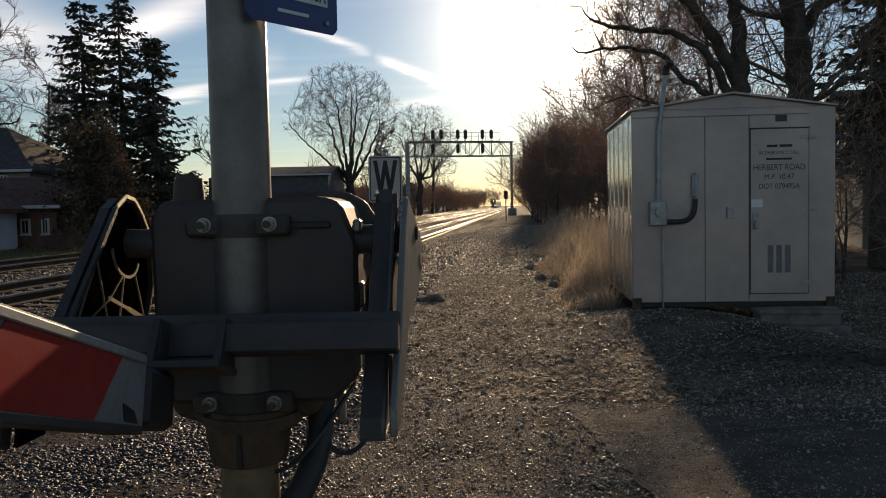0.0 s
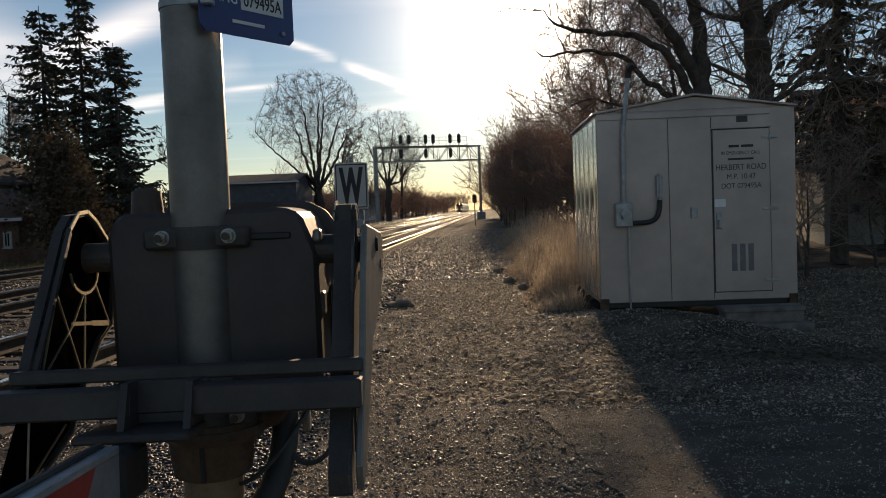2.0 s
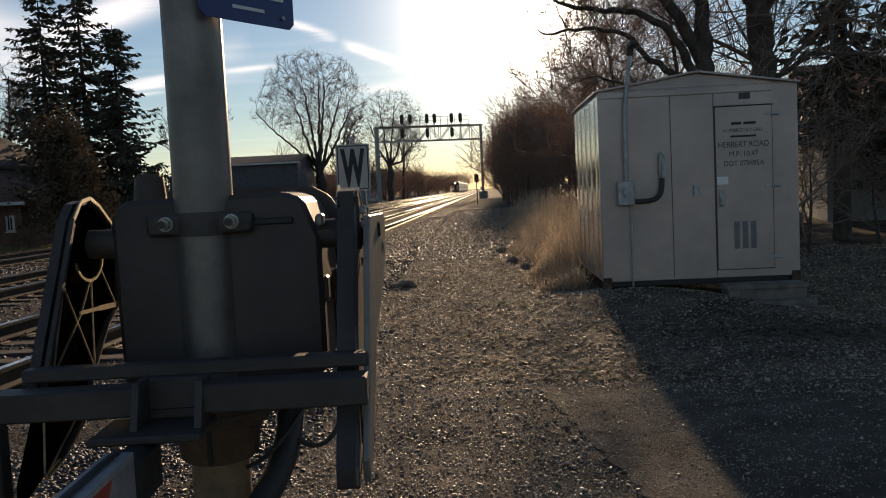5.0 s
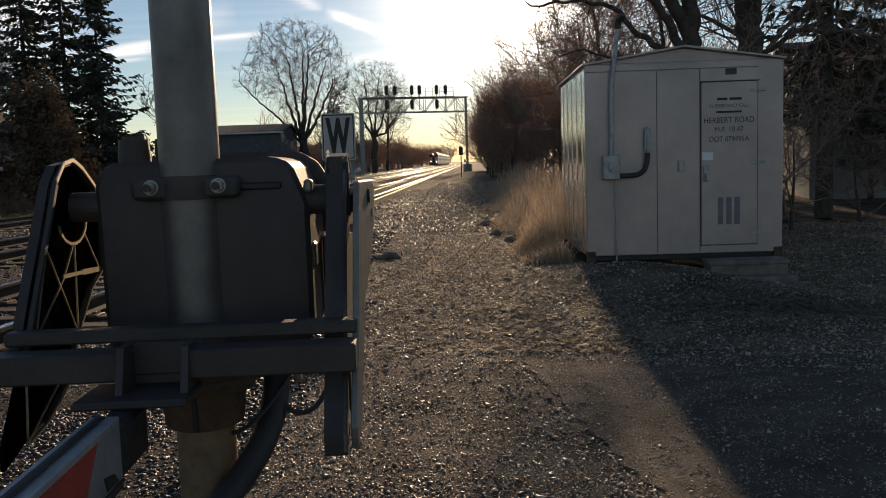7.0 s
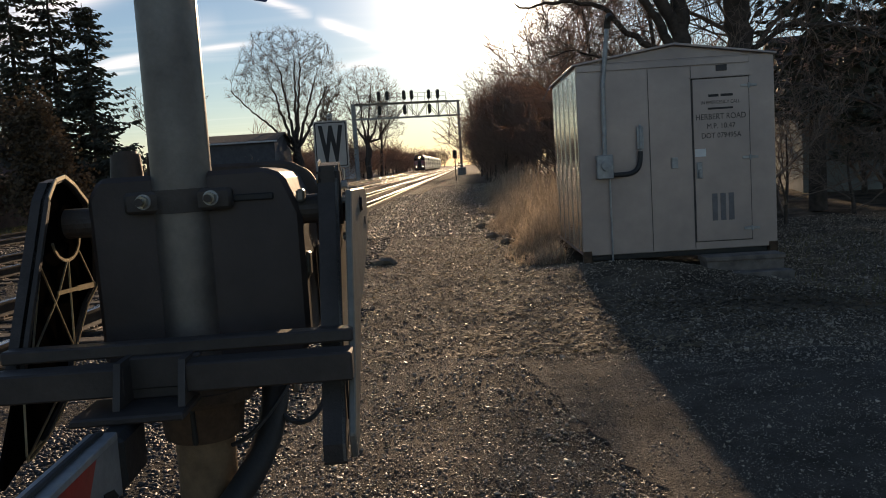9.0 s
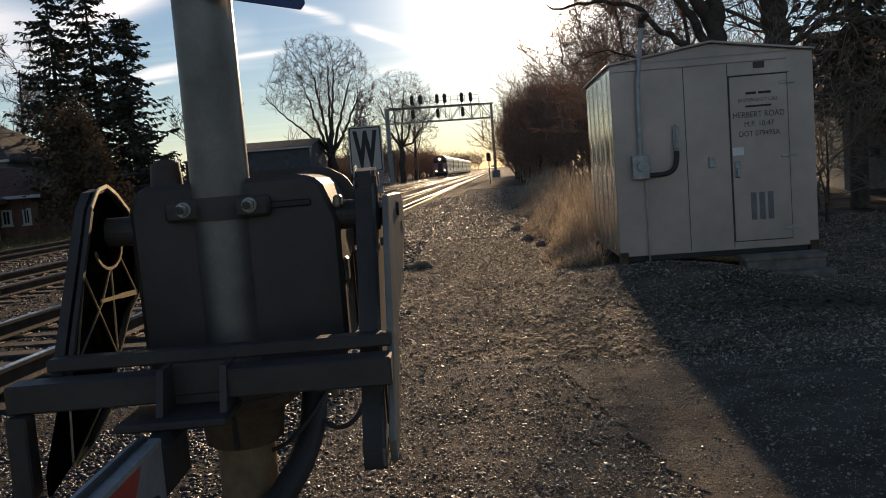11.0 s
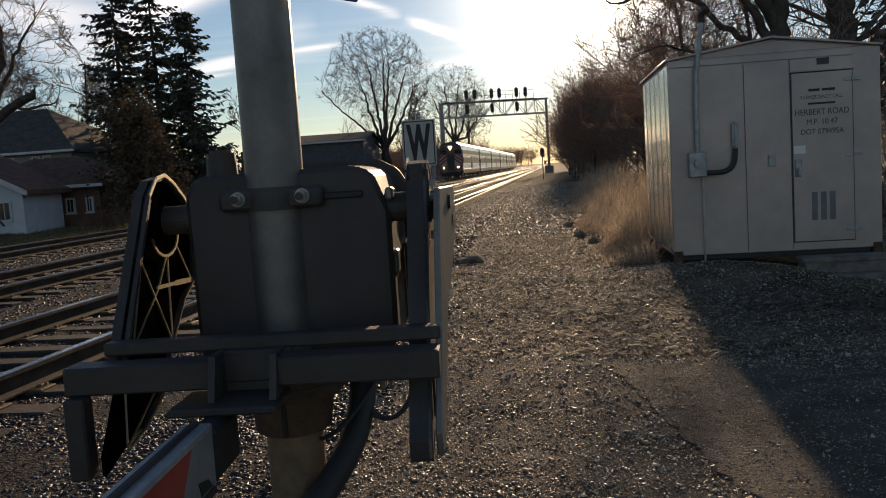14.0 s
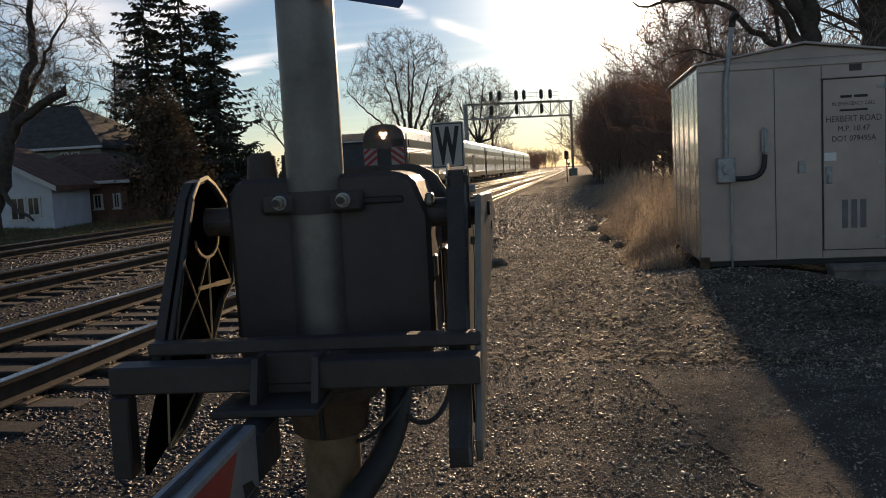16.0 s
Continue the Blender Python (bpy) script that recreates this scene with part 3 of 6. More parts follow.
def make_tracks():
    tie_me = plate_me = None
    for k, c in enumerate(TRACKS):
        tr = thing("railway_track", "straight railway track of rusty rails on dark wooden ties", "track", group="railway tracks")
        for s in (-0.755, 0.755):
            base, head = rail_profile(c + s)
            r = part("rail", plate(base, 1, -40, 1600), M["rail"], tr)
            part("rail_head", plate(head, 1, -40, 1600), M["railhead"], r, "bright worn rail head")
        rng = random.Random(10 + k)
        count = (100, 80, 70)[k]
        first = (-6.12, -2.3, 1.2)[k]
        for i in range(count):
            y = first + i * 0.52
            if tie_me is None:
                t = part("tie", box(-1.3, 1.3, -0.115, 0.115, -0.17, 0.0, 0.012), M["tie"], tr)
                tie_me = t.data
            else:
                t = new("tie", tie_me)
                t.parent = tr
            t.matrix_local = pose(c + rng.uniform(-0.05, 0.05), y + rng.uniform(-0.02, 0.02), RAIL_TOP - 0.185, 0, 0, rng.uniform(-1.2, 1.2))
            for s in (-0.755, 0.755):
                if plate_me is None:
                    b = box(-0.17, 0.17, -0.095, 0.095, -0.008, 0.010, 0.004)
                    for dx in (-0.105, 0.105):
                        box(dx - 0.02, dx + 0.02, -0.02, 0.02, 0.008, 0.032, 0.004, b)
                        box(dx * 1.1 - 0.012, dx * 1.1 + 0.012, 0.045, 0.07, 0.008, 0.03, 0.003, b)
                    p = part("tie_plate", b, M["plate"], tr)
                    plate_me = p.data
                else:
                    p = new("tie_plate", plate_me)
                    p.parent = tr
                p.matrix_local = pose(c + s, y, RAIL_TOP - 0.178)
        far = bmesh.new()
        verts, faces = [], []
        y = first + count * 0.52
        while y < 260:
            o = len(verts)
            x0, x1 = c - 1.3, c + 1.3
            verts += [(x0, y - .11, .05), (x1, y - .11, .05), (x1, y + .11, .05), (x0, y + .11, .05)]
            verts += [(a, b, RAIL_TOP - 0.185) for a, b, _ in verts[-4:]]
            faces += [(o + 4, o + 5, o + 6, o + 7), (o, o + 1, o + 5, o + 4), (o + 2, o + 3, o + 7, o + 6), (o + 1, o + 2, o + 6, o + 5), (o + 3, o, o + 4, o + 7)]
            y += 0.52
        far.free()
        f = mesh_ob("distant_timber", verts, faces, M["tie"], tr)
        tagged(f, kind="stuff")


make_tracks()


# ---- plants ----
def tube_lists(verts, faces, pts, radii, n):
    a = None
    prev = None
    for i, p in enumerate(pts):
        d = (pts[min(i + 1, len(pts) - 1)] - pts[max(i - 1, 0)]).normalized()
        a = d.orthogonal().normalized() if a is None else (a - d * a.dot(d)).normalized()
        b = d.cross(a)
        o = len(verts)
        for k in range(n):
            t = 2 * math.pi * k / n
            verts.append(tuple(p + (a * math.cos(t) + b * math.sin(t)) * radii[i]))
        if prev is not None:
            for k in range(n):
                faces.append((prev + k, prev + (k + 1) % n, o + (k + 1) % n, o + k))
        prev = o


def bare_tree(name, label, seed, height, spread, trunk_r, at, levels=4, kids=(7, 6, 5, 5), lean=(0, 0), fork=0.25, twig="twig",
              up=0.35, stem_top=0.95, droop=0.0, first_angle=(25, 60), min_r=0.006, group="", calm=1.0):
    """A leafless tree: a trunk, then limbs that fork into ever finer twigs."""
    rng = random.Random(seed)
    t = thing(name, label, "tree", at, group)
    tv, tf, cv, cf = [], [], [], []

    def branch(p, d, length, r, level):
        steps = (8, 6, 5, 4, 3)[min(level, 4)]
        pts, radii = [p], [r]
        wander = calm * (0.035, 0.14, 0.2, 0.24, 0.28)[min(level, 4)]
        for i in range(steps):
            d = (d + Vector((rng.gauss(0, wander), rng.gauss(0, wander), rng.gauss(0, wander) + (up * 0.16 if level else 0.05) - droop * level * 0.03))).normalized()
            p = p + d * (length / steps)
            pts.append(p)
            radii.append(max(min_r, r * (1 - 0.86 * (i + 1) / steps) if level else r * (1 - stem_top * (i + 1) / steps * 0.8)))
        if level <= 0:
            tube_lists(tv, tf, pts, radii, 9)
        else:
            tube_lists(cv, cf, pts, radii, 6 if level == 1 else (4 if level == 2 else 3))
        if level >= levels:
            return
        k = kids[min(level, len(kids) - 1)]
        for j in range(k):
            s = (fork + (1 - fork) * (j + rng.random()) / k) if level == 0 else (0.18 + 0.82 * (j + rng.random()) / k)
            f = min(s, 0.999) * steps
            i = int(f)
            q = pts[i].lerp(pts[i + 1], f - i)
            base = (pts[i + 1] - pts[i]).normalized()
            ang = radians(rng.uniform(*first_angle)) if level == 0 else radians(rng.uniform(22, 58))
            side = base.orthogonal().normalized()
            side = Matrix.Rotation(rng.uniform(0, 2 * math.pi), 3, base) @ side
            nd = (base * math.cos(ang) + side * math.sin(ang)).normalized()
            rr = radii[i] * rng.uniform(0.45, 0.7)
            ln = (spread * rng.uniform(0.7, 1.15) * (1.15 - 0.55 * s)) if level == 0 else length * rng.uniform(0.42, 0.68) * (1.1 - 0.4 * s)
            branch(q, nd, ln, max(min_r, rr), level + 1)

    d0 = Vector((lean[0], lean[1], 1)).normalized()
    branch(Vector((0, 0, -0.15)), d0, height * 0.92, trunk_r, 0)
    mesh_ob("trunk", tv, tf, M["bark"], t, smooth=True)
    mesh_ob("crown", cv, cf, M[twig], t)
    return t


def grown_tree(name, label, seed, at, limbs, crowns, n, step, tip, twig="twig", sprouts=3, heavy=0.03, stiff=0.8, rise=0.15):
    """A leafless tree whose limbs reach out to fill its crown; limbs: (points, radius at the start, at the end), the trunk first;
    crowns: ellipsoids (centre, half sizes)."""
    g = np.random.default_rng(seed)
    rng = random.Random(seed)
    pos, parent, least = [], [], []
    for pts, ra, rb in limbs:
        pts = [Vector(q) for q in pts]
        total = sum((b - a).length for a, b in zip(pts, pts[1:]))
        gone, last = 0.0, -1
        if pos:
            last = min(range(len(pos)), key=lambda k: (pos[k] - pts[0]).length)
        for a, b in zip(pts, pts[1:]):
            m = max(1, int((b - a).length / step + 0.5))
            for k in range(m):
                q = a.lerp(b, (k + (1 if pos else 0)) / m)
                c = (gone + (b - a).length * k / m) / total
                wob = 0.0 if not pos else step * 0.13
                pos.append(q + Vector((rng.gauss(0, wob), rng.gauss(0, wob), rng.gauss(0, wob))))
                parent.append(last)
                least.append(ra + (rb - ra) * c)
                last = len(pos) - 1
            gone += (b - a).length
    total = sum(r[0] * r[1] * r[2] for _, r in crowns)
    aims = []
    for c, r in crowns:
        m = int(n * r[0] * r[1] * r[2] / total)
        d = g.normal(size=(m, 3))
        d /= np.linalg.norm(d, axis=1, keepdims=True)
        aims.append(np.array(c) + d * (g.uniform(0, 1, (m, 1)) ** 0.42) * np.array(r))
    A = np.concatenate(aims)
    P = np.array([tuple(q) for q in pos])
    D = np.linalg.norm(A[:, None] - P[None], axis=2)
    near, idx = D.min(1), D.argmin(1)
    P, parent, least = P.tolist(), list(parent), list(least)
    grown = [0] * len(P)
    for _ in range(130):
        if not len(A):
            break
        pull = {}
        Pa = np.array(P)
        way = A - Pa[idx]
        way /= np.maximum(np.linalg.norm(way, axis=1, keepdims=True), 1e-6)
        for k, w in zip(idx.tolist(), way):
            pull[k] = pull.get(k, 0) + w
        fresh = []
        for k, w in pull.items():
            if grown[k] >= 4:
                continue
            grown[k] += 1
            w = w / max(np.linalg.norm(w), 1e-6) + g.normal(0, 0.14, 3)
            if parent[k] >= 0:
                back = Pa[k] - Pa[parent[k]]
                w = w + stiff * back / max(np.linalg.norm(back), 1e-6)
            w[2] += rise
            fresh.append(len(P))
            P.append((Pa[k] + w / np.linalg.norm(w) * step * (1 if grown[k] < 3 else 0.6)).tolist())
            parent.append(k)
            least.append(0.0)
            grown.append(0)
        if not fresh:
            break
        Q = np.array([P[k] for k in fresh])
        D = np.linalg.norm(A[:, None] - Q[None], axis=2)
        j = D.argmin(1)
        dn = D[np.arange(len(A)), j]
        closer = dn < near
        near = np.where(closer, dn, near)
        idx = np.where(closer, np.array(fresh)[j], idx)
        stay = near > step * 1.15
        A, near, idx = A[stay], near[stay], idx[stay]
    count = len(P)
    load, kids = [0.0] * count, [[] for _ in range(count)]
    radius = [0.0] * count
    for k in range(count - 1, -1, -1):
        radius[k] = max(least[k], load[k] ** (1 / 2.35) if load[k] else tip)
        if parent[k] >= 0:
            load[parent[k]] += radius[k] ** 2.35
            kids[parent[k]].append(k)
    main = [max(c, key=lambda q: radius[q]) if c else -1 for c in kids]
    tv, tf, cv, cf = [], [], [], []
    V = [Vector(q) for q in P]
    for k in range(count):
        if parent[k] >= 0 and main[parent[k]] == k:
            continue
        pts, rad = ([V[parent[k]]], [radius[k]]) if parent[k] >= 0 else ([], [])
        q = k
        while q >= 0:
            pts.append(V[q])
            rad.append(radius[q])
            q = main[q]
        if len(pts) < 2:
            continue
        big = rad[0] > heavy
        tube_lists(tv if big else cv, tf if big else cf, pts, rad, 9 if rad[0] > 0.12 else (6 if big else 3))
    for k in range(count):
        if parent[k] < 0 or radius[k] > tip * 2.4:
            continue
        d0 = (V[k] - V[parent[k]]).normalized()
        for _ in range(sprouts):
            d = (d0 + Vector((rng.gauss(0, 0.42), rng.gauss(0, 0.42), rng.gauss(rise, 0.35)))).normalized()
            m = V[k] + d * step * rng.uniform(0.4, 0.9)
            e = m + (d + Vector((rng.gauss(0, 0.3), rng.gauss(0, 0.3), rng.gauss(rise, 0.25)))).normalized() * step * rng.uniform(0.4, 1.0)
            tube_lists(cv, cf, [V[k], m, e], [tip * 0.8, tip * 0.7, tip * 0.4], 3)
    t = thing(name, label, "tree", at)
    mesh_ob("trunk", tv, tf, M["bark"], t, smooth=True)
    mesh_ob("crown", cv, cf, M[twig], t)
    return t


def spruce(seed, height, width, at, label, bare=0.13, thick=7):
    rng = random.Random(seed)
    t = thing("spruce_tree", label, "tree", at, "spruces by the house")
    tv, tf, v, f = [], [], [], []
    tube_lists(tv, tf, [Vector((0, 0, -0.2)), Vector((0.05, 0, height * 0.5)), Vector((0, 0, height))], [0.24, 0.13, 0.015], 8)
    bv, bf = [], []
    z = height * bare
    while z < height * 0.985:
        k = 1 - z / height
        reach0 = width * (0.11 + 0.95 * k ** 0.72)
        for j in range(rng.randint(4, 6)):
            az = rng.uniform(0, 2 * math.pi)
            reach = reach0 * rng.uniform(0.5, 1.15)
            dirv = Vector((math.cos(az), math.sin(az), 0))
            side = Vector((-dirv.y, dirv.x, 0))
            pts = []
            n = max(3, int(reach / 0.3))
            for i in range(n + 1):
                s = i / n
                pts.append(Vector((0, 0, z)) + dirv * reach * s + Vector((0, 0, reach * (-0.42 * s + 0.26 * s * s * s + 0.10 * s))))
            tube_lists(bv, bf, pts, [0.022 * (1 - 0.8 * i / n) for i in range(n + 1)], 3)
            for i in range(1, n + 1):
                for _ in range(thick):
                    c = pts[i].lerp(pts[i - 1], rng.random())
                    s = i / n
                    ln = rng.uniform(0.26, 0.56) * (0.7 + 0.5 * (1 - s))
                    d = (dirv * rng.uniform(0.15, 0.9) + side * rng.choice((-1, 1)) * rng.uniform(0.2, 0.9) + Vector((0, 0, rng.uniform(-0.75, 0.12)))).normalized()
                    w = d.cross(Vector((rng.gauss(0, 1), rng.gauss(0, 1), rng.gauss(0, 1)))).normalized() * rng.uniform(0.04, 0.085)
                    o = len(v)
                    tip = c + d * ln
                    m = c + d * ln * 0.45
                    v.extend([tuple(c), tuple(m + w), tuple(tip), tuple(m - w + Vector((0, 0, -0.02)))])
                    f.append((o, o + 1, o + 2, o + 3))
        z += height * rng.uniform(0.017, 0.028)
    mesh_ob("trunk", tv, tf, M["bark"], t, smooth=True)
    tagged(mesh_ob("branchwork", bv, bf, M["bark"], t), kind="stuff")
    mesh_ob("crown", v, f, M["needle"], t)
    return t


def leafy_bush(name, label, seed, at, size, n, material, leaf=(0.06, 0.12), category="bush"):
    """A rough shrub: stems with many small leaves in uneven clumps."""
    rng = random.Random(seed)
    t = thing(name, label, category, at)
    sv, sf, v, f = [], [], [], []
    clumps = []
    for _ in range(26):
        d = Vector((rng.gauss(0, 0.5) * size[0], rng.gauss(0, 0.5) * size[1], size[2] * (0.25 + 0.75 * rng.random() ** 0.8)))
        k = 1.0 - 0.55 * (d.z / size[2]) ** 2
        d.x, d.y = d.x * k, d.y * k
        clumps.append(d)
        tube_lists(sv, sf, [Vector((d.x * 0.1, d.y * 0.1, -0.1)), Vector((d.x * 0.45, d.y * 0.45, d.z * 0.55)), d], [0.05, 0.025, 0.008], 4)
    for _ in range(n):
        c = rng.choice(clumps)
        p = c + Vector((rng.gauss(0, 0.19) * size[0], rng.gauss(0, 0.19) * size[1], rng.gauss(0, 0.11) * size[2]))
        if p.z < 0.05:
            continue
        d = Vector((rng.gauss(0, 1), rng.gauss(0, 1), rng.gauss(0, 1) - 0.4)).normalized()
        w = d.orthogonal().normalized() * rng.uniform(*leaf) * 0.45
        ln = rng.uniform(*leaf)
        o = len(v)
        v.extend([tuple(p), tuple(p + d * ln * 0.5 + w), tuple(p + d * ln), tuple(p + d * ln * 0.5 - w)])
        f.append((o, o + 1, o + 2, o + 3))
    tagged(mesh_ob("stemwork", sv, sf, M["bark"], t), kind="stuff")
    mesh_ob("leaves", v, f, material, t)
    return t


def blades(name, label, seed, n, place, height, material, lean=0.35, width=0.006, base=None):
    rng = np.random.default_rng(seed)
    x, y = place(rng, n)
    n = len(x)
    h = height(rng, x, y)
    z = ground_height(x, y) - 0.02
    ang = rng.uniform(0, 2 * np.pi, n)
    wx, wy = np.cos(ang) * width, np.sin(ang) * width
    la, lb = rng.normal(0, lean, n) * h, rng.normal(0, lean, n) * h
    P = np.zeros((n, 5, 3))
    P[:, 0] = np.stack([x - wx, y - wy, z], -1)
    P[:, 1] = np.stack([x + wx, y + wy, z], -1)
    P[:, 2] = np.stack([x + wx + la * 0.35, y + wy + lb * 0.35, z + h * 0.6], -1)
    P[:, 3] = np.stack([x - wx + la * 0.35, y - wy + lb * 0.35, z + h * 0.6], -1)
    P[:, 4] = np.stack([x + la, y + lb, z + h * 0.95], -1)
    i = np.arange(n)[:, None] * 5
    faces = (i + np.array([[0, 1, 2, 3]])).tolist() + (i + np.array([[3, 2, 4]])).tolist()
    ob = mesh_ob(name, P.reshape(-1, 3).tolist(), faces, material)
    return tagged(ob, label, "grass", kind="stuff")


def tall_grass_place(rng, n):
    y = 12.0 + 30 * rng.uniform(0, 1, n) ** 1.3
    edge = 0.62 + 0.25 * np.sin(y * 0.9) - 0.012 * (y - 13) + 0.5 * np.clip((13.0 - y) / 2, 0, 1)
    x = edge + rng.gamma(1.6, 0.55, n)
    clump = np.sin(x * 3.1 + 1.7 * np.sin(y * 1.3)) * np.sin(y * 2.3 + x) > rng.uniform(-1.1, 0.6, n)
    keep = ~((x > 1.3) & (x < 4.1) & (y > 10.9) & (y < 14.2)) & (x < 5) & clump
    return x[keep], y[keep]


def dry_weeds(n, seed):
    """Thin upright stalks, each with a few side shoots and small seed heads."""
    rng = random.Random(seed)
    g = np.random.default_rng(seed)
    xs, ys = tall_grass_place(g, n)
    zs = ground_height(xs, ys)
    v, f = [], []

    def sliver(p, q, w):
        a = rng.uniform(0, 3.14)
        side = Vector((math.cos(a), math.sin(a), 0)) * w
        o = len(v)
        v.extend([tuple(p - side), tuple(p + side), tuple(q + side * 0.4), tuple(q - side * 0.4)])
        f.append((o, o + 1, o + 2, o + 3))
    for x, y, z in zip(xs.tolist(), ys.tolist(), zs.tolist()):
        tall = rng.uniform(0.35, 1.0) * min(1.4, 0.15 + 1.2 * max(0.0, x - 0.6)) * (0.4 if y < 13.2 else 1.0)
        foot = Vector((x, y, z - 0.02))
        top = foot + Vector((rng.gauss(0, 0.13), rng.gauss(0, 0.13), 1)) * tall
        bend = foot.lerp(top, 0.5) + Vector((rng.gauss(0, 0.03), rng.gauss(0, 0.03), 0.02))
        sliver(foot, bend, 0.0042)
        sliver(bend, top, 0.0034)
        for _ in range(rng.randint(3, 6)):
            k = rng.uniform(0.3, 1.0)
            q = bend.lerp(top, k * 2 - 1) if k > 0.5 else foot.lerp(bend, k * 2)
            tip = q + Vector((rng.gauss(0, 0.6), rng.gauss(0, 0.6), rng.uniform(0.3, 1.2))).normalized() * tall * rng.uniform(0.08, 0.24)
            sliver(q, tip, 0.0022)
            sliver(tip, tip + Vector((rng.gauss(0, 0.5), rng.gauss(0, 0.5), rng.uniform(-0.3, 0.8))).normalized() * rng.uniform(0.02, 0.05), 0.007)
    tagged(mesh_ob("tall_dry_weeds", v, f, M["drygrass"]), "tall wispy straw-brown dead weeds beside the shed", "weeds", kind="stuff")


dry_weeds(11000, 33)
blades("dry_grass", "matted straw-coloured dead grass along the path", 3, 17000, tall_grass_place,
       lambda g, x, y: g.uniform(0.06, 0.42, len(x)) * np.clip((x - 0.3) * 1.4, 0.35, 1.2), M["drygrass"], 0.55, 0.003)
blades("verge_grass", "short dormant grass on the far verge", 5, 26000,
       lambda g, n: (g.uniform(-23, -16.4, n), g.uniform(16, 52, n)), lambda g, x, y: g.uniform(0.04, 0.14, len(x)), M["lawn"], 0.5, 0.014)
blades("weeds", "sparse short weeds along the gravel edge", 6, 5000,
       lambda g, n: (g.uniform(1.2, 7.5, n), 7.5 + g.uniform(0, 1, n) ** 1.5 * 9), lambda g, x, y: g.uniform(0.02, 0.12, len(x)) * np.clip((x - 3.2), 0.15, 1), M["lawn"], 0.6, 0.005)


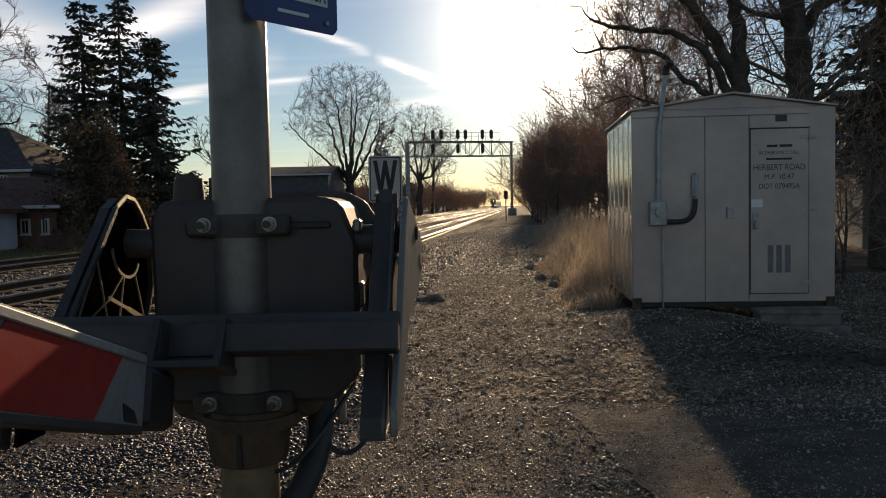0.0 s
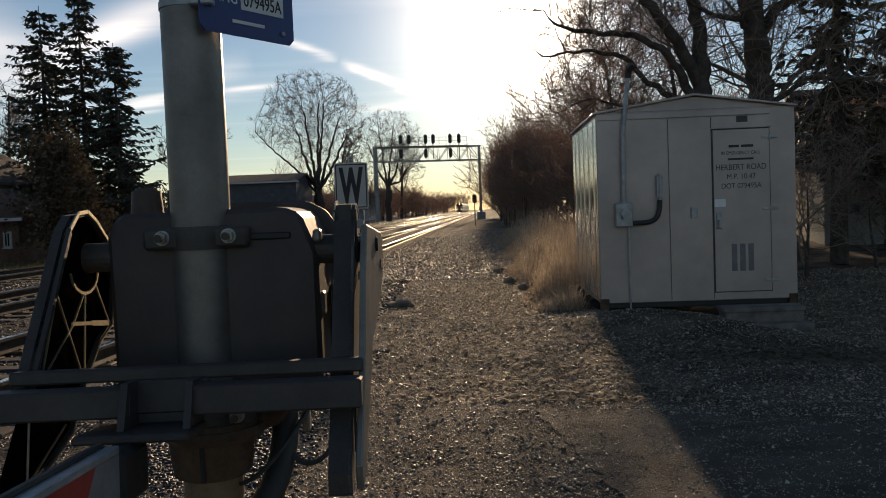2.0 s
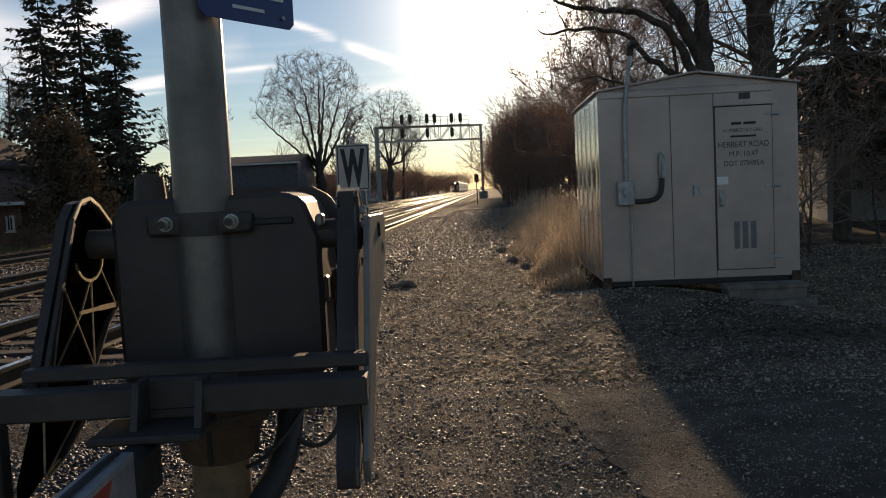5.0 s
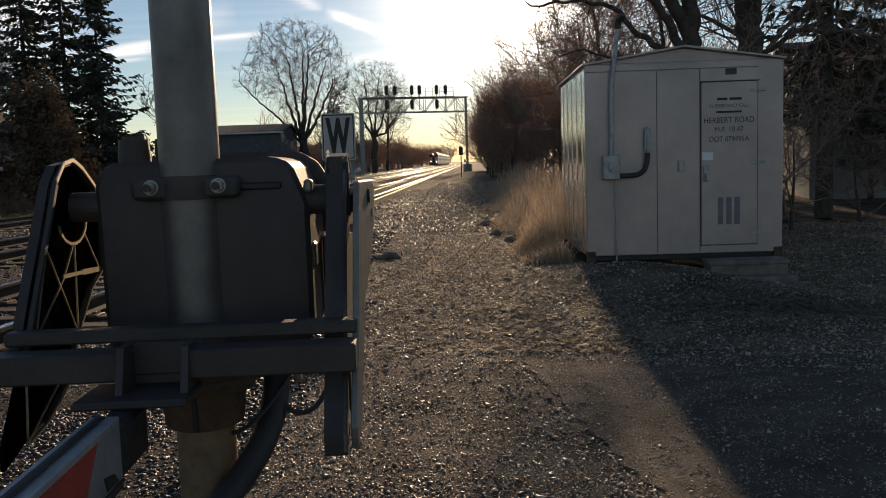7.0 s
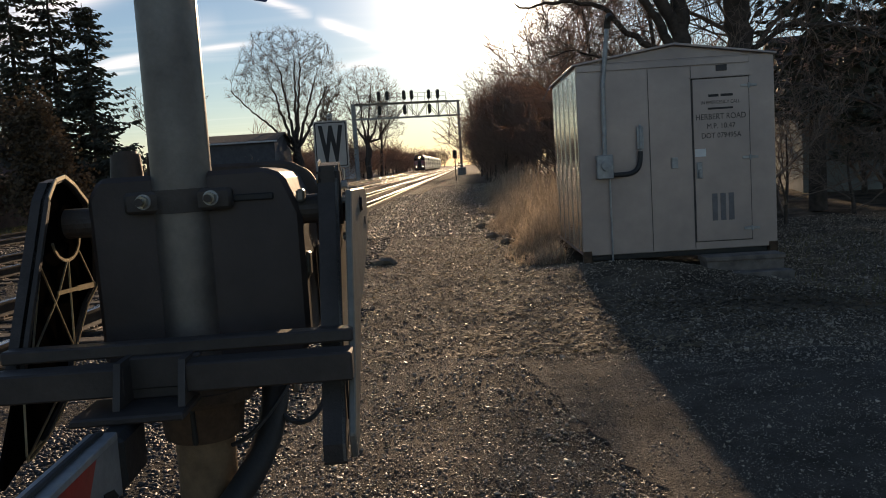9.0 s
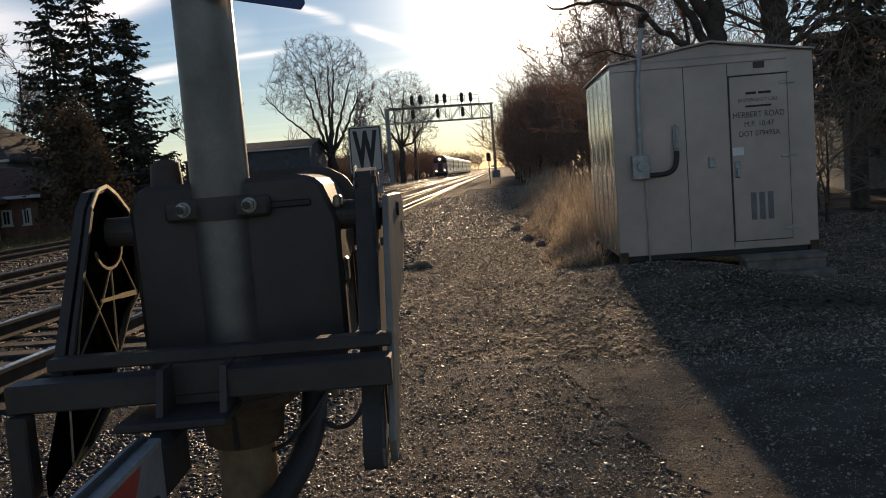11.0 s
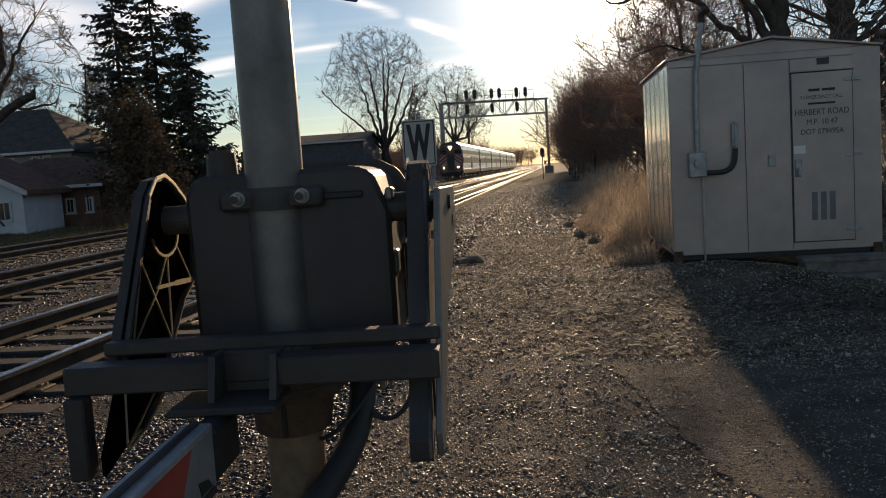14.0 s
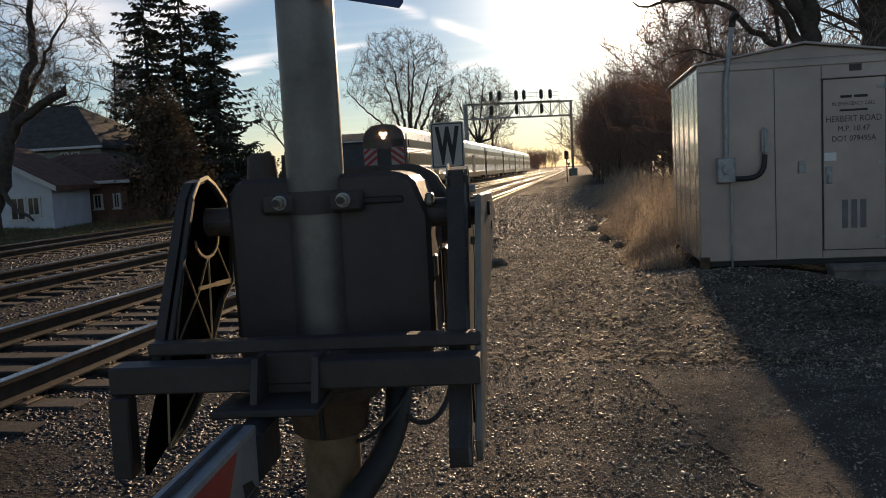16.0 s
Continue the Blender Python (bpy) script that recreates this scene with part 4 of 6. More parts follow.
def plant_trees():
    spruce(1, 12.9, 3.6, (-23.2, 43.9, 0.2), "tall dark spruce with bare lower trunk")
    spruce(2, 13.6, 3.6, (-21.3, 44.3, 0.2), "tallest dark spruce of the group")
    spruce(3, 10.8, 3.5, (-19.4, 44.1, 0.2), "shorter dark spruce with drooping branches")
    leafy_bush("oak_sapling", "young oak holding brown dead leaves", 5, (-17.5, 33.6, 0.2), (1.5, 1.3, 4.6), 7000, M["oakleaf"], (0.10, 0.2), "tree")
    # lone spreading trees beyond the far track
    fan = [([(0, 0, -0.2), (0.1, 0, 2.6), (0.0, 0.1, 4.4)], 0.46, 0.34)]
    for x, y, z in ((-2.2, 0.8, 10.5), (-0.9, -1.0, 12.0), (0.2, 1.2, 13.2), (1.1, -0.6, 12.6), (2.3, 0.6, 11.2), (3.4, -0.8, 9.6)):
        fan.append(([(0, 0, 3.0 + 0.25 * abs(x)), (x * 0.42, y * 0.4, z * 0.62), (x, y, z)], 0.20, 0.06))
    fan.append(([(0, 0, 3.6), (-2.4, 0.2, 6.6), (-4.6, 0.2, 8.6), (-6.3, 0, 10.4)], 0.15, 0.04))
    grown_tree("bare_tree", "leafless maple with a broad rounded crown", 21, (-17.6, 88, 0), fan, [((-0.4, 0, 11.7), (5.6, 5.0, 4.7)), ((-5.4, 0, 10.2), (1.6, 1.4, 1.6)), ((0.2, 0, 8.2), (3.2, 3.0, 2.4))], 2300, 0.42, 0.0075, heavy=0.06, stiff=1.3, rise=0.35, sprouts=4)
    fan = [([(0, 0, -0.2), (0.1, 0, 4.0), (0.2, 0.1, 7.5)], 0.5, 0.34)]
    for x, y, z in ((-3.0, 0.8, 13.0), (-1.0, -1.2, 15.5), (1.2, 1.2, 16.0), (3.2, -0.8, 13.0), (4.4, 0.5, 10.5)):
        fan.append(([(0.1, 0, 5.0 + 0.3 * abs(x)), (x * 0.5, y * 0.4, z * 0.66), (x, y, z)], 0.22, 0.07))
    grown_tree("bare_tree", "leafless tree with fine twigs beyond the tracks", 22, (-17.2, 148, 0), fan, [((0.2, 0, 13.0), (6.3, 5.2, 6.2)), ((3.5, 0, 8.5), (3.0, 3.0, 3.0))], 2000, 0.6, 0.011, heavy=0.1, stiff=1.2, rise=0.3, sprouts=4)
    bare_tree("bare_tree", "leafless tree behind the signal bridge", 23, 16.0, 8.0, 0.4, (-18.4, 182, 0), kids=(9, 6, 5, 4), fork=0.3, up=0.5, min_r=0.026)
    bare_tree("bare_tree", "leafless tree behind the signal bridge", 24, 10.0, 4.6, 0.28, (-18.5, 105, 0), kids=(9, 7, 5, 4), fork=0.3, up=0.5, min_r=0.026)
    bare_tree("bare_tree", "small leafless tree beyond the spruces", 25, 7.2, 3.6, 0.18, (-17.6, 50.5, 0.2), kids=(8, 6, 5, 3), fork=0.3, up=0.4, min_r=0.014)
    # by the houses
    grown_tree("bare_tree", "dark leafless tree with a heavy sawn-off limb", 26, (-18.8, 24.6, 0.2),
               [([(-0.2, 0, -0.3), (0.1, 0, 0.8), (0.55, 0, 1.9), (0.93, 0, 3.1), (1.2, 0.1, 3.9), (1.45, 0.2, 4.7), (1.75, 0.3, 5.5), (1.9, 0.3, 7.5)], 0.27, 0.08),
                ([(0.8, 0, 2.8), (1.47, -0.2, 3.5), (2.15, -0.3, 3.9), (2.66, -0.4, 4.12), (3.2, -0.45, 4.3)], 0.17, 0.12),
                ([(0.45, 0, 1.6), (0.9, -0.3, 1.05), (1.4, -0.5, 0.8), (1.95, -0.7, 0.42)], 0.10, 0.03),
                ([(0.5, 0, 1.9), (0.0, 0.2, 3.6), (-0.3, 0.3, 5.6)], 0.17, 0.08), ([(2.5, -0.4, 4.0), (3.2, -0.3, 4.0), (3.9, -0.3, 4.1)], 0.05, 0.015),
                ([(1.0, 0, 3.2), (2.0, 0.4, 5.2), (2.7, 0.6, 6.6)], 0.10, 0.03)],
               [((1.6, 0, 6.4), (2.4, 2.4, 2.2)), ((-1.0, 0, 5.2), (2.2, 2.2, 2.4)), ((2.2, -0.2, 4.8), (1.6, 1.2, 1.0))], 900, 0.26, 0.008)
    bare_tree("bare_tree", "leafless tree behind the houses", 27, 10.0, 4.2, 0.14, (-27.0, 47.0, 0.2), kids=(11, 7, 6, 4), fork=0.3, min_r=0.014)
    bare_tree("bare_tree", "leafless tree behind the houses", 28, 9.5, 4.2, 0.14, (-31.0, 44.0, 0.2), kids=(11, 7, 6, 4), fork=0.3, min_r=0.014)
    # behind the shed
    grown_tree("bare_tree", "large leafless tree with heavy forking limbs behind the shed", 31, (4.5, 17.8, 0),
               [([(0, 0, -0.3), (0.05, 0, 2.0), (0.0, 0, 3.6), (0.02, 0.05, 4.3), (0.0, 0.1, 4.95), (-0.11, 0.2, 5.6), (-0.3, 0.3, 8.0)], 0.23, 0.09),
                ([(-0.05, 0, 3.8), (-0.3, 0, 4.4), (-0.6, -0.1, 4.88), (-0.9, -0.2, 5.26), (-1.2, -0.2, 5.6), (-2.0, -0.3, 7.2)], 0.14, 0.06),
                ([(-0.05, 0, 3.4), (-0.54, -0.2, 4.16), (-0.9, -0.3, 4.58), (-1.4, -0.3, 4.85), (-2.2, -0.3, 4.97), (-3.0, -0.3, 5.19)], 0.10, 0.03),
                ([(-0.05, 0.1, 2.9), (-0.42, 0.3, 3.62), (-1.03, 0.4, 4.02), (-1.5, 0.5, 4.6), (-2.14, 0.5, 4.75), (-3.2, 0.5, 4.7)], 0.085, 0.02),
                ([(0.0, 0, 2.6), (-0.9, 0.5, 3.3), (-1.9, 0.8, 3.7)], 0.05, 0.02)],
               [((-1.9, 0, 5.5), (2.2, 1.8, 1.6)), ((-0.8, 0, 7.6), (2.8, 2.4, 2.2)), ((1.1, 0, 5.2), (1.4, 1.5, 1.6)), ((-1.6, 0.4, 3.9), (1.8, 1.2, 0.8))], 1700, 0.19, 0.0065)
    grown_tree("bare_tree", "large leafless tree with a straight dark trunk behind the shed", 32, (5.72, 18.0, 0),
               [([(0.05, 0, -0.3), (0.03, 0, 2.0), (0.0, 0, 3.6), (-0.04, 0, 4.6), (-0.09, 0, 5.2), (-0.15, 0, 6.0), (-0.1, 0.2, 8.5)], 0.34, 0.14),
                ([(0.0, 0, 4.7), (0.12, -0.1, 5.03), (0.36, -0.1, 5.33), (0.67, -0.2, 5.57), (1.4, -0.3, 6.6)], 0.13, 0.05),
                ([(-0.05, 0, 4.6), (-0.21, -0.1, 4.98), (-0.48, -0.2, 5.15), (-0.97, -0.2, 5.26), (-1.6, -0.2, 5.7)], 0.08, 0.02),
                ([(0.1, 0, 3.4), (0.9, -0.3, 3.9), (1.9, -0.5, 3.8), (3.0, -0.6, 3.3)], 0.06, 0.015), ([(0.1, 0, 2.6), (1.0, -0.4, 2.7), (2.2, -0.6, 2.3), (3.2, -0.7, 1.6)], 0.05, 0.012)],
               [((0, 0, 7.8), (2.8, 2.4, 2.2)), ((1.8, -0.2, 4.8), (2.0, 1.7, 1.7)), ((-0.8, 0, 5.4), (1.2, 1.2, 1.0)), ((2.2, -0.4, 2.8), (1.8, 1.2, 1.3))], 1700, 0.19, 0.0065)
    bare_tree("bare_tree", "slender leafless tree at the path's edge", 33, 7.0, 3.4, 0.09, (4.2, 31, 0), twig="redtwig", kids=(10, 8, 6, 4), fork=0.2, up=0.55, min_r=0.009, calm=0.7)
    bare_tree("bare_tree", "slender leafless tree over the shed roof", 34, 6.6, 3.6, 0.09, (4.0, 24, 0), twig="redtwig", kids=(10, 8, 6, 4), lean=(-0.05, 0), fork=0.2, up=0.4, min_r=0.008, calm=0.8)
    bare_tree("bare_tree", "twiggy leafless tree at the wood's edge", 35, 9.5, 5.2, 0.14, (7.6, 21.5, 0), kids=(11, 8, 6, 4), lean=(-0.05, 0), fork=0.25, up=0.4, min_r=0.008)
    bare_tree("bare_tree", "twiggy leafless tree at the wood's edge", 36, 9.0, 4.4, 0.13, (6.6, 28, 0), twig="redtwig", kids=(11, 8, 6, 4), lean=(-0.05, 0), fork=0.25, up=0.4, min_r=0.009)
    spruce(41, 10.0, 2.2, (8.7, 21.5, 0), "dark spruce with a bare lower trunk", 0.24, 3)
    spruce(42, 9.0, 2.4, (11.2, 22.5, 0), "dark spruce at the edge of the wood", 0.14, 6)
    # the wooded strip along the path
    lab = "leafless reddish-brown brush tree in a dense row"
    kw = dict(levels=3, up=0.7, twig="redtwig", group="wooded strip")
    near = [bare_tree("wood_tree", lab, 51, 4.6, 5.6, 0.12, (5.2, 42, 0), kids=(13, 8, 6), fork=0.04, min_r=0.010, first_angle=(8, 48), **kw),
            bare_tree("wood_tree", lab, 52, 3.6, 5.0, 0.11, (2.4, 56, 0), kids=(13, 8, 6), fork=0.04, min_r=0.010, first_angle=(8, 52), **kw)]
    far = [bare_tree("wood_tree", lab, 53, 4.2, 5.4, 0.12, (3.0, 88, 0), kids=(12, 6, 5), fork=0.04, min_r=0.020, first_angle=(8, 50), **kw),
           bare_tree("wood_tree", lab, 54, 3.6, 5.0, 0.12, (-21, 90, 0), kids=(12, 6, 5), fork=0.04, min_r=0.022, first_angle=(8, 60), **kw)]
    rng = random.Random(8)

    def plant(kinds, x, y, wide, tall):
        c = copy_thing(rng.choice(kinds), pose(x, y, 0, 0, 0, rng.uniform(0, 360)))
        c.scale = (wide, wide, tall)
    for i in range(34):
        y = 34 + i * 1.5 + rng.uniform(-1, 1)
        plant(near, (5.0 if y < 46 else 2.5) + rng.uniform(-0.2, 4.0), y, rng.uniform(0.9, 1.15), rng.uniform(0.66, 0.9) if y < 46 else rng.uniform(0.88, 1.08))
    for i in range(14):
        plant(near, rng.uniform(1.5, 2.6), 52 + i * 2.2 + rng.uniform(-0.8, 0.8), rng.uniform(0.5, 0.7), rng.uniform(0.65, 0.9))
    for i in range(22):
        y = 82 + i * 3.0 + rng.uniform(-1, 1)
        plant(far, 1.7 + rng.uniform(-0.2, 4.5), y, rng.uniform(1.0, 1.4), rng.uniform(0.8, 1.2))
    for i in range(10):
        plant(near, rng.uniform(8.0, 17), rng.uniform(24, 36), rng.uniform(0.8, 1.1), rng.uniform(0.5, 0.8))
    thicket = [bare_tree("thicket_tree", "dark tangled leafless shrub in the shade of the wood", 57, 3.0, 2.6, 0.05, (5.0, 15.6, 0), levels=3, kids=(11, 7, 6), fork=0.05, min_r=0.005, first_angle=(20, 75), twig="twig", up=0.25)]
    for x, y in ((6.3, 17.2), (8.2, 18.4), (9.6, 19.6)):
        plant(thicket, x, y, rng.uniform(0.8, 1.1), rng.uniform(0.5, 0.75))
    # far brush on the left of the line
    for i in range(34):
        y = 100 + i * 11 + rng.uniform(-3, 3)
        plant(far, -19.5 - rng.uniform(0, 8), y, rng.uniform(1.1, 1.7), rng.uniform(0.6, 1.0))
    for i in range(16):
        plant(far, -18.5 - rng.uniform(0, 9), 84 + i * 3.0, 1.3, rng.uniform(0.35, 0.6))
    for i in range(16):
        plant(far, -84 + i * 4.0 + rng.uniform(-1.5, 1.5), 480 + rng.uniform(0, 90), rng.uniform(2.2, 3.0), rng.uniform(1.1, 1.7))
    for i in range(26):
        plant(far, -18.8 - rng.uniform(0, 3.5), 150 + i * 6.0, rng.uniform(1.2, 1.6), rng.uniform(0.7, 1.1))
    for i in range(10):
        plant(far, -52 + i * 3.6 + rng.uniform(-1, 1), 690 + rng.uniform(0, 90), rng.uniform(2.6, 3.4), rng.uniform(1.5, 2.4))
    for i in range(12):
        plant(far, 3.5 + rng.uniform(0, 6), 150 + i * 20, 1.3, rng.uniform(0.6, 1.0))


plant_trees()


# ---- equipment shed ----
def make_shed():
    X0, X1, Y0, Y1, ZB, ZE, ZA = 1.425, 3.93, 11.1, 14.0, 0.20, 2.66, 2.84
    XM = (X0 + X1) / 2
    s = thing("equipment_shed", "grey aluminium railway equipment shed with a low gable roof", "shed", (0, 0, 0))
    bm = box(X0, X1, Y0, Y1, ZB, ZE, 0.008)
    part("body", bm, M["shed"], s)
    part("side_panel", box(X0 - 0.006, X0 - 0.001, Y0 + 0.03, Y1 - 0.03, ZB + 0.05, ZE - 0.06), M["shed_side"], s, "shiny dented aluminium side, lightened for its gleam")
    for k in range(5):
        y = Y0 + 0.3 + k * 0.55
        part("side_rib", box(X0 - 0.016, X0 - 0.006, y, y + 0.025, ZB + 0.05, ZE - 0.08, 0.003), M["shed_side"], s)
    # gable end and roof sheets
    part("gable", plate([(X0, ZE), (X1, ZE), (XM, ZA - 0.02)], 1, Y0 + 0.012, Y1 - 0.012), M["shed"], s)
    for sx, xe in ((-1, X0 - 0.045), (1, X1 + 0.02)):
        e = [(xe, ZE - 0.022), (xe, ZE + 0.004), (XM, ZA + 0.018), (XM, ZA - 0.012)]
        part("roof", plate(e, 1, Y0 - 0.06, Y1 + 0.06, bevel=0.004), M["shed"], s)
    part("fascia", box(X0 + 0.0, X1 - 0.32, Y0 - 0.022, Y0 - 0.002, ZE - 0.10, ZE - 0.02, 0.004), M["shed"], s)
    for x in (2.33, 2.875):
        part("seam", box(x, x + 0.008, Y0 - 0.006, Y0 + 0.001, ZB + 0.02, ZE - 0.11), M["seam"], s)
    # door
    DX0, DX1, DZ0, DZ1 = 2.895, 3.60, 0.31, 2.38
    part("door_shadow_gap", box(DX0 - 0.012, DX1 + 0.012, Y0 - 0.004, Y0 + 0.001, DZ0 - 0.012, DZ1 + 0.014), M["seam"], s)
    d = part("door", box(DX0, DX1, Y0 - 0.022, Y0 - 0.003, DZ0, DZ1, 0.004), M["shed"], s)
    part("drip_edge", box(DX0 - 0.03, DX1 + 0.03, Y0 - 0.035, Y0 - 0.001, DZ1 + 0.012, DZ1 + 0.028, 0.004), M["shed"], s)
    for z in (0.45, 1.36, 2.27):
        h = box(DX1 - 0.10, DX1 + 0.10, Y0 - 0.034, Y0 - 0.021, z - 0.018, z + 0.018, 0.004)
        cyl((DX1, Y0 - 0.036, z - 0.035), (DX1, Y0 - 0.036, z + 0.035), 0.011, seg=10, bm=h)
        part("hinge", h, M["galv"], d, "weathered strap hinge")
    part("vent", box(3.20, 3.34, Y0 - 0.010, Y0 - 0.001, 2.47, 2.55, 0.003), M["seam"], s, "dark louvred vent")
    for k in range(3):
        part("louvre", box(3.10 + k * 0.105, 3.17 + k * 0.105, Y0 - 0.026, Y0 - 0.0215, 0.57, 0.92, 0.002), M["slot"], d, "dark vertical air slot")
    part("notice", box(2.90, 3.04, Y0 - 0.024, Y0 - 0.0222, 1.40, 1.50), M["signwhite"], d, "small pale notice")
    lk = box(2.915, 2.985, Y0 - 0.045, Y0 - 0.021, 1.12, 1.33, 0.006)
    cyl((2.95, Y0 - 0.075, 1.22), (2.95, Y0 - 0.045, 1.22), 0.018, seg=12, bm=lk)
    box(2.935, 2.965, Y0 - 0.085, Y0 - 0.065, 1.13, 1.24, 0.005, lk)
    part("latch", lk, M["galv"], d, "dark door latch with a padlock")
    part("switch_box", box(2.60, 2.68, Y0 - 0.035, Y0 - 0.001, 1.27, 1.41, 0.005), M["galv"], s)
    # lettering on the door
    face = Matrix.Translation((3.24, Y0 - 0.0232, 0)) @ Matrix.Rotation(radians(90), 4, "X")
    def line(body, z, size, w):
        lettering(body, size, M["ink"], face @ Matrix.Translation((0, z, 0)), d, width=w)
    part("name_bar", box(3.09, 3.22, Y0 - 0.0245, Y0 - 0.0222, 2.15, 2.182), M["ink"], d)
    part("name_bar", box(3.245, 3.40, Y0 - 0.0245, Y0 - 0.0222, 2.15, 2.182), M["ink"], d)
    line("IN EMERGENCY CALL", 2.06, 0.062, 0.49)
    part("number_bar", box(3.08, 3.40, Y0 - 0.0245, Y0 - 0.0222, 1.99, 2.015), M["ink"], d)
    line("HERBERT ROAD", 1.865, 0.105, 0.63)
    line("M.P. 10.47", 1.75, 0.095, 0.36)
    line("DOT 079495A", 1.63, 0.095, 0.50)
    # electric service: meter box, mast pipe and bent conduit
    mb = part("meter_box", box(1.63, 1.84, Y0 - 0.13, Y0 - 0.001, 1.19, 1.50, 0.012), M["galv"], s, "grey electric meter box")
    part("meter", cyl((1.745, Y0 - 0.20, 1.36), (1.745, Y0 - 0.131, 1.36), 0.062, seg=24, bevel=0.01), M["galv"], mb, "round glass meter")
    part("service_pipe", tube([(1.745, Y0 - 0.06, 1.50), (1.755, Y0 - 0.06, 2.4), (1.84, Y0 - 0.06, 3.1)], 0.030, 12), M["galv"], s)
    hd = tube(bezier((1.84, Y0 - 0.06, 3.08), (1.85, Y0 - 0.06, 3.22), (1.86, Y0 - 0.14, 3.26), (1.86, Y0 - 0.22, 3.18), 8), 0.042, 12)
    part("weatherhead", hd, M["cast"], s)
    part("ground_pipe", cyl((1.80, Y0 - 0.03, -0.08), (1.80, Y0 - 0.03, 1.19), 0.013, seg=8), M["galv"], s)
    c = tube([(1.84, Y0 - 0.06, 1.235)] + bezier((1.98, Y0 - 0.06, 1.235), (2.16, Y0 - 0.06, 1.235), (2.20, Y0 - 0.06, 1.32), (2.20, Y0 - 0.06, 1.52), 10), 0.032, 12)
    part("bent_conduit", c, M["rubber"], s, "dark bent flexible conduit")
    part("junction_body", box(2.165, 2.245, Y0 - 0.095, Y0 - 0.001, 1.52, 1.86, 0.03, seg=3), M["galv"], s)
    # bearing channel and feet
    for y in (Y0 + 0.04, Y1 - 0.14):
        part("skid", box(X0 + 0.12, X1 - 0.12, y, y + 0.1, ZB - 0.07, ZB, 0.004), M["black"], s)
    for x in (X0, X1 - 0.11):
        for y in (Y0 - 0.012, Y1 - 0.11):
            zf = -0.03 if x < 2 else -0.20
            f = box(x, x + 0.11, y, y + 0.11, zf - 0.08, ZB + 0.06, 0.006)
            box(x - 0.03, x + 0.14, y - 0.03, y + 0.14, zf - 0.08, zf + 0.03, 0.004, f)
            part("foot", f, M["rust"], s, "rust-stained foot")
    # eave bracket and lamp at the side
    part("eave_hook", tube([(X0 - 0.07, Y0 + 0.35, ZE - 0.05), (X0 - 0.15, Y0 + 0.35, ZE - 0.16), (X0 - 0.06, Y0 + 0.35, ZE - 0.12)], 0.008, 6), M["galv"], s)
    part("eave_hook", tube([(X0 - 0.07, Y1 - 0.1, ZE - 0.05), (X0 - 0.17, Y1 - 0.1, ZE - 0.22), (X0 - 0.05, Y1 - 0.1, ZE - 0.02)], 0.008, 6), M["galv"], s)
    st = thing("wooden_step", "grey weathered timber step below the shed door", "step", (2.85, 10.55, 0))
    part("tread", box(0, 0.98, 0.0, 0.36, 0.105, 0.16, 0.006), M["wood"], st)
    part("riser", box(0.02, 0.96, 0.015, 0.05, -0.25, 0.105, 0.004), M["wood"], st)
    part("tread", box(-0.04, 1.0, -0.22, 0.0, -0.24, -0.02, 0.006), M["wood"], st)
    part("side_board", box(0.02, 0.06, 0.05, 0.34, -0.25, 0.105, 0.004), M["wood"], st)


make_shed()


# ---- crossing gate ----
MX, MY = -0.716, 2.145
TURN = 5.0
SHAFT = (-0.70, 2.16, 1.405)


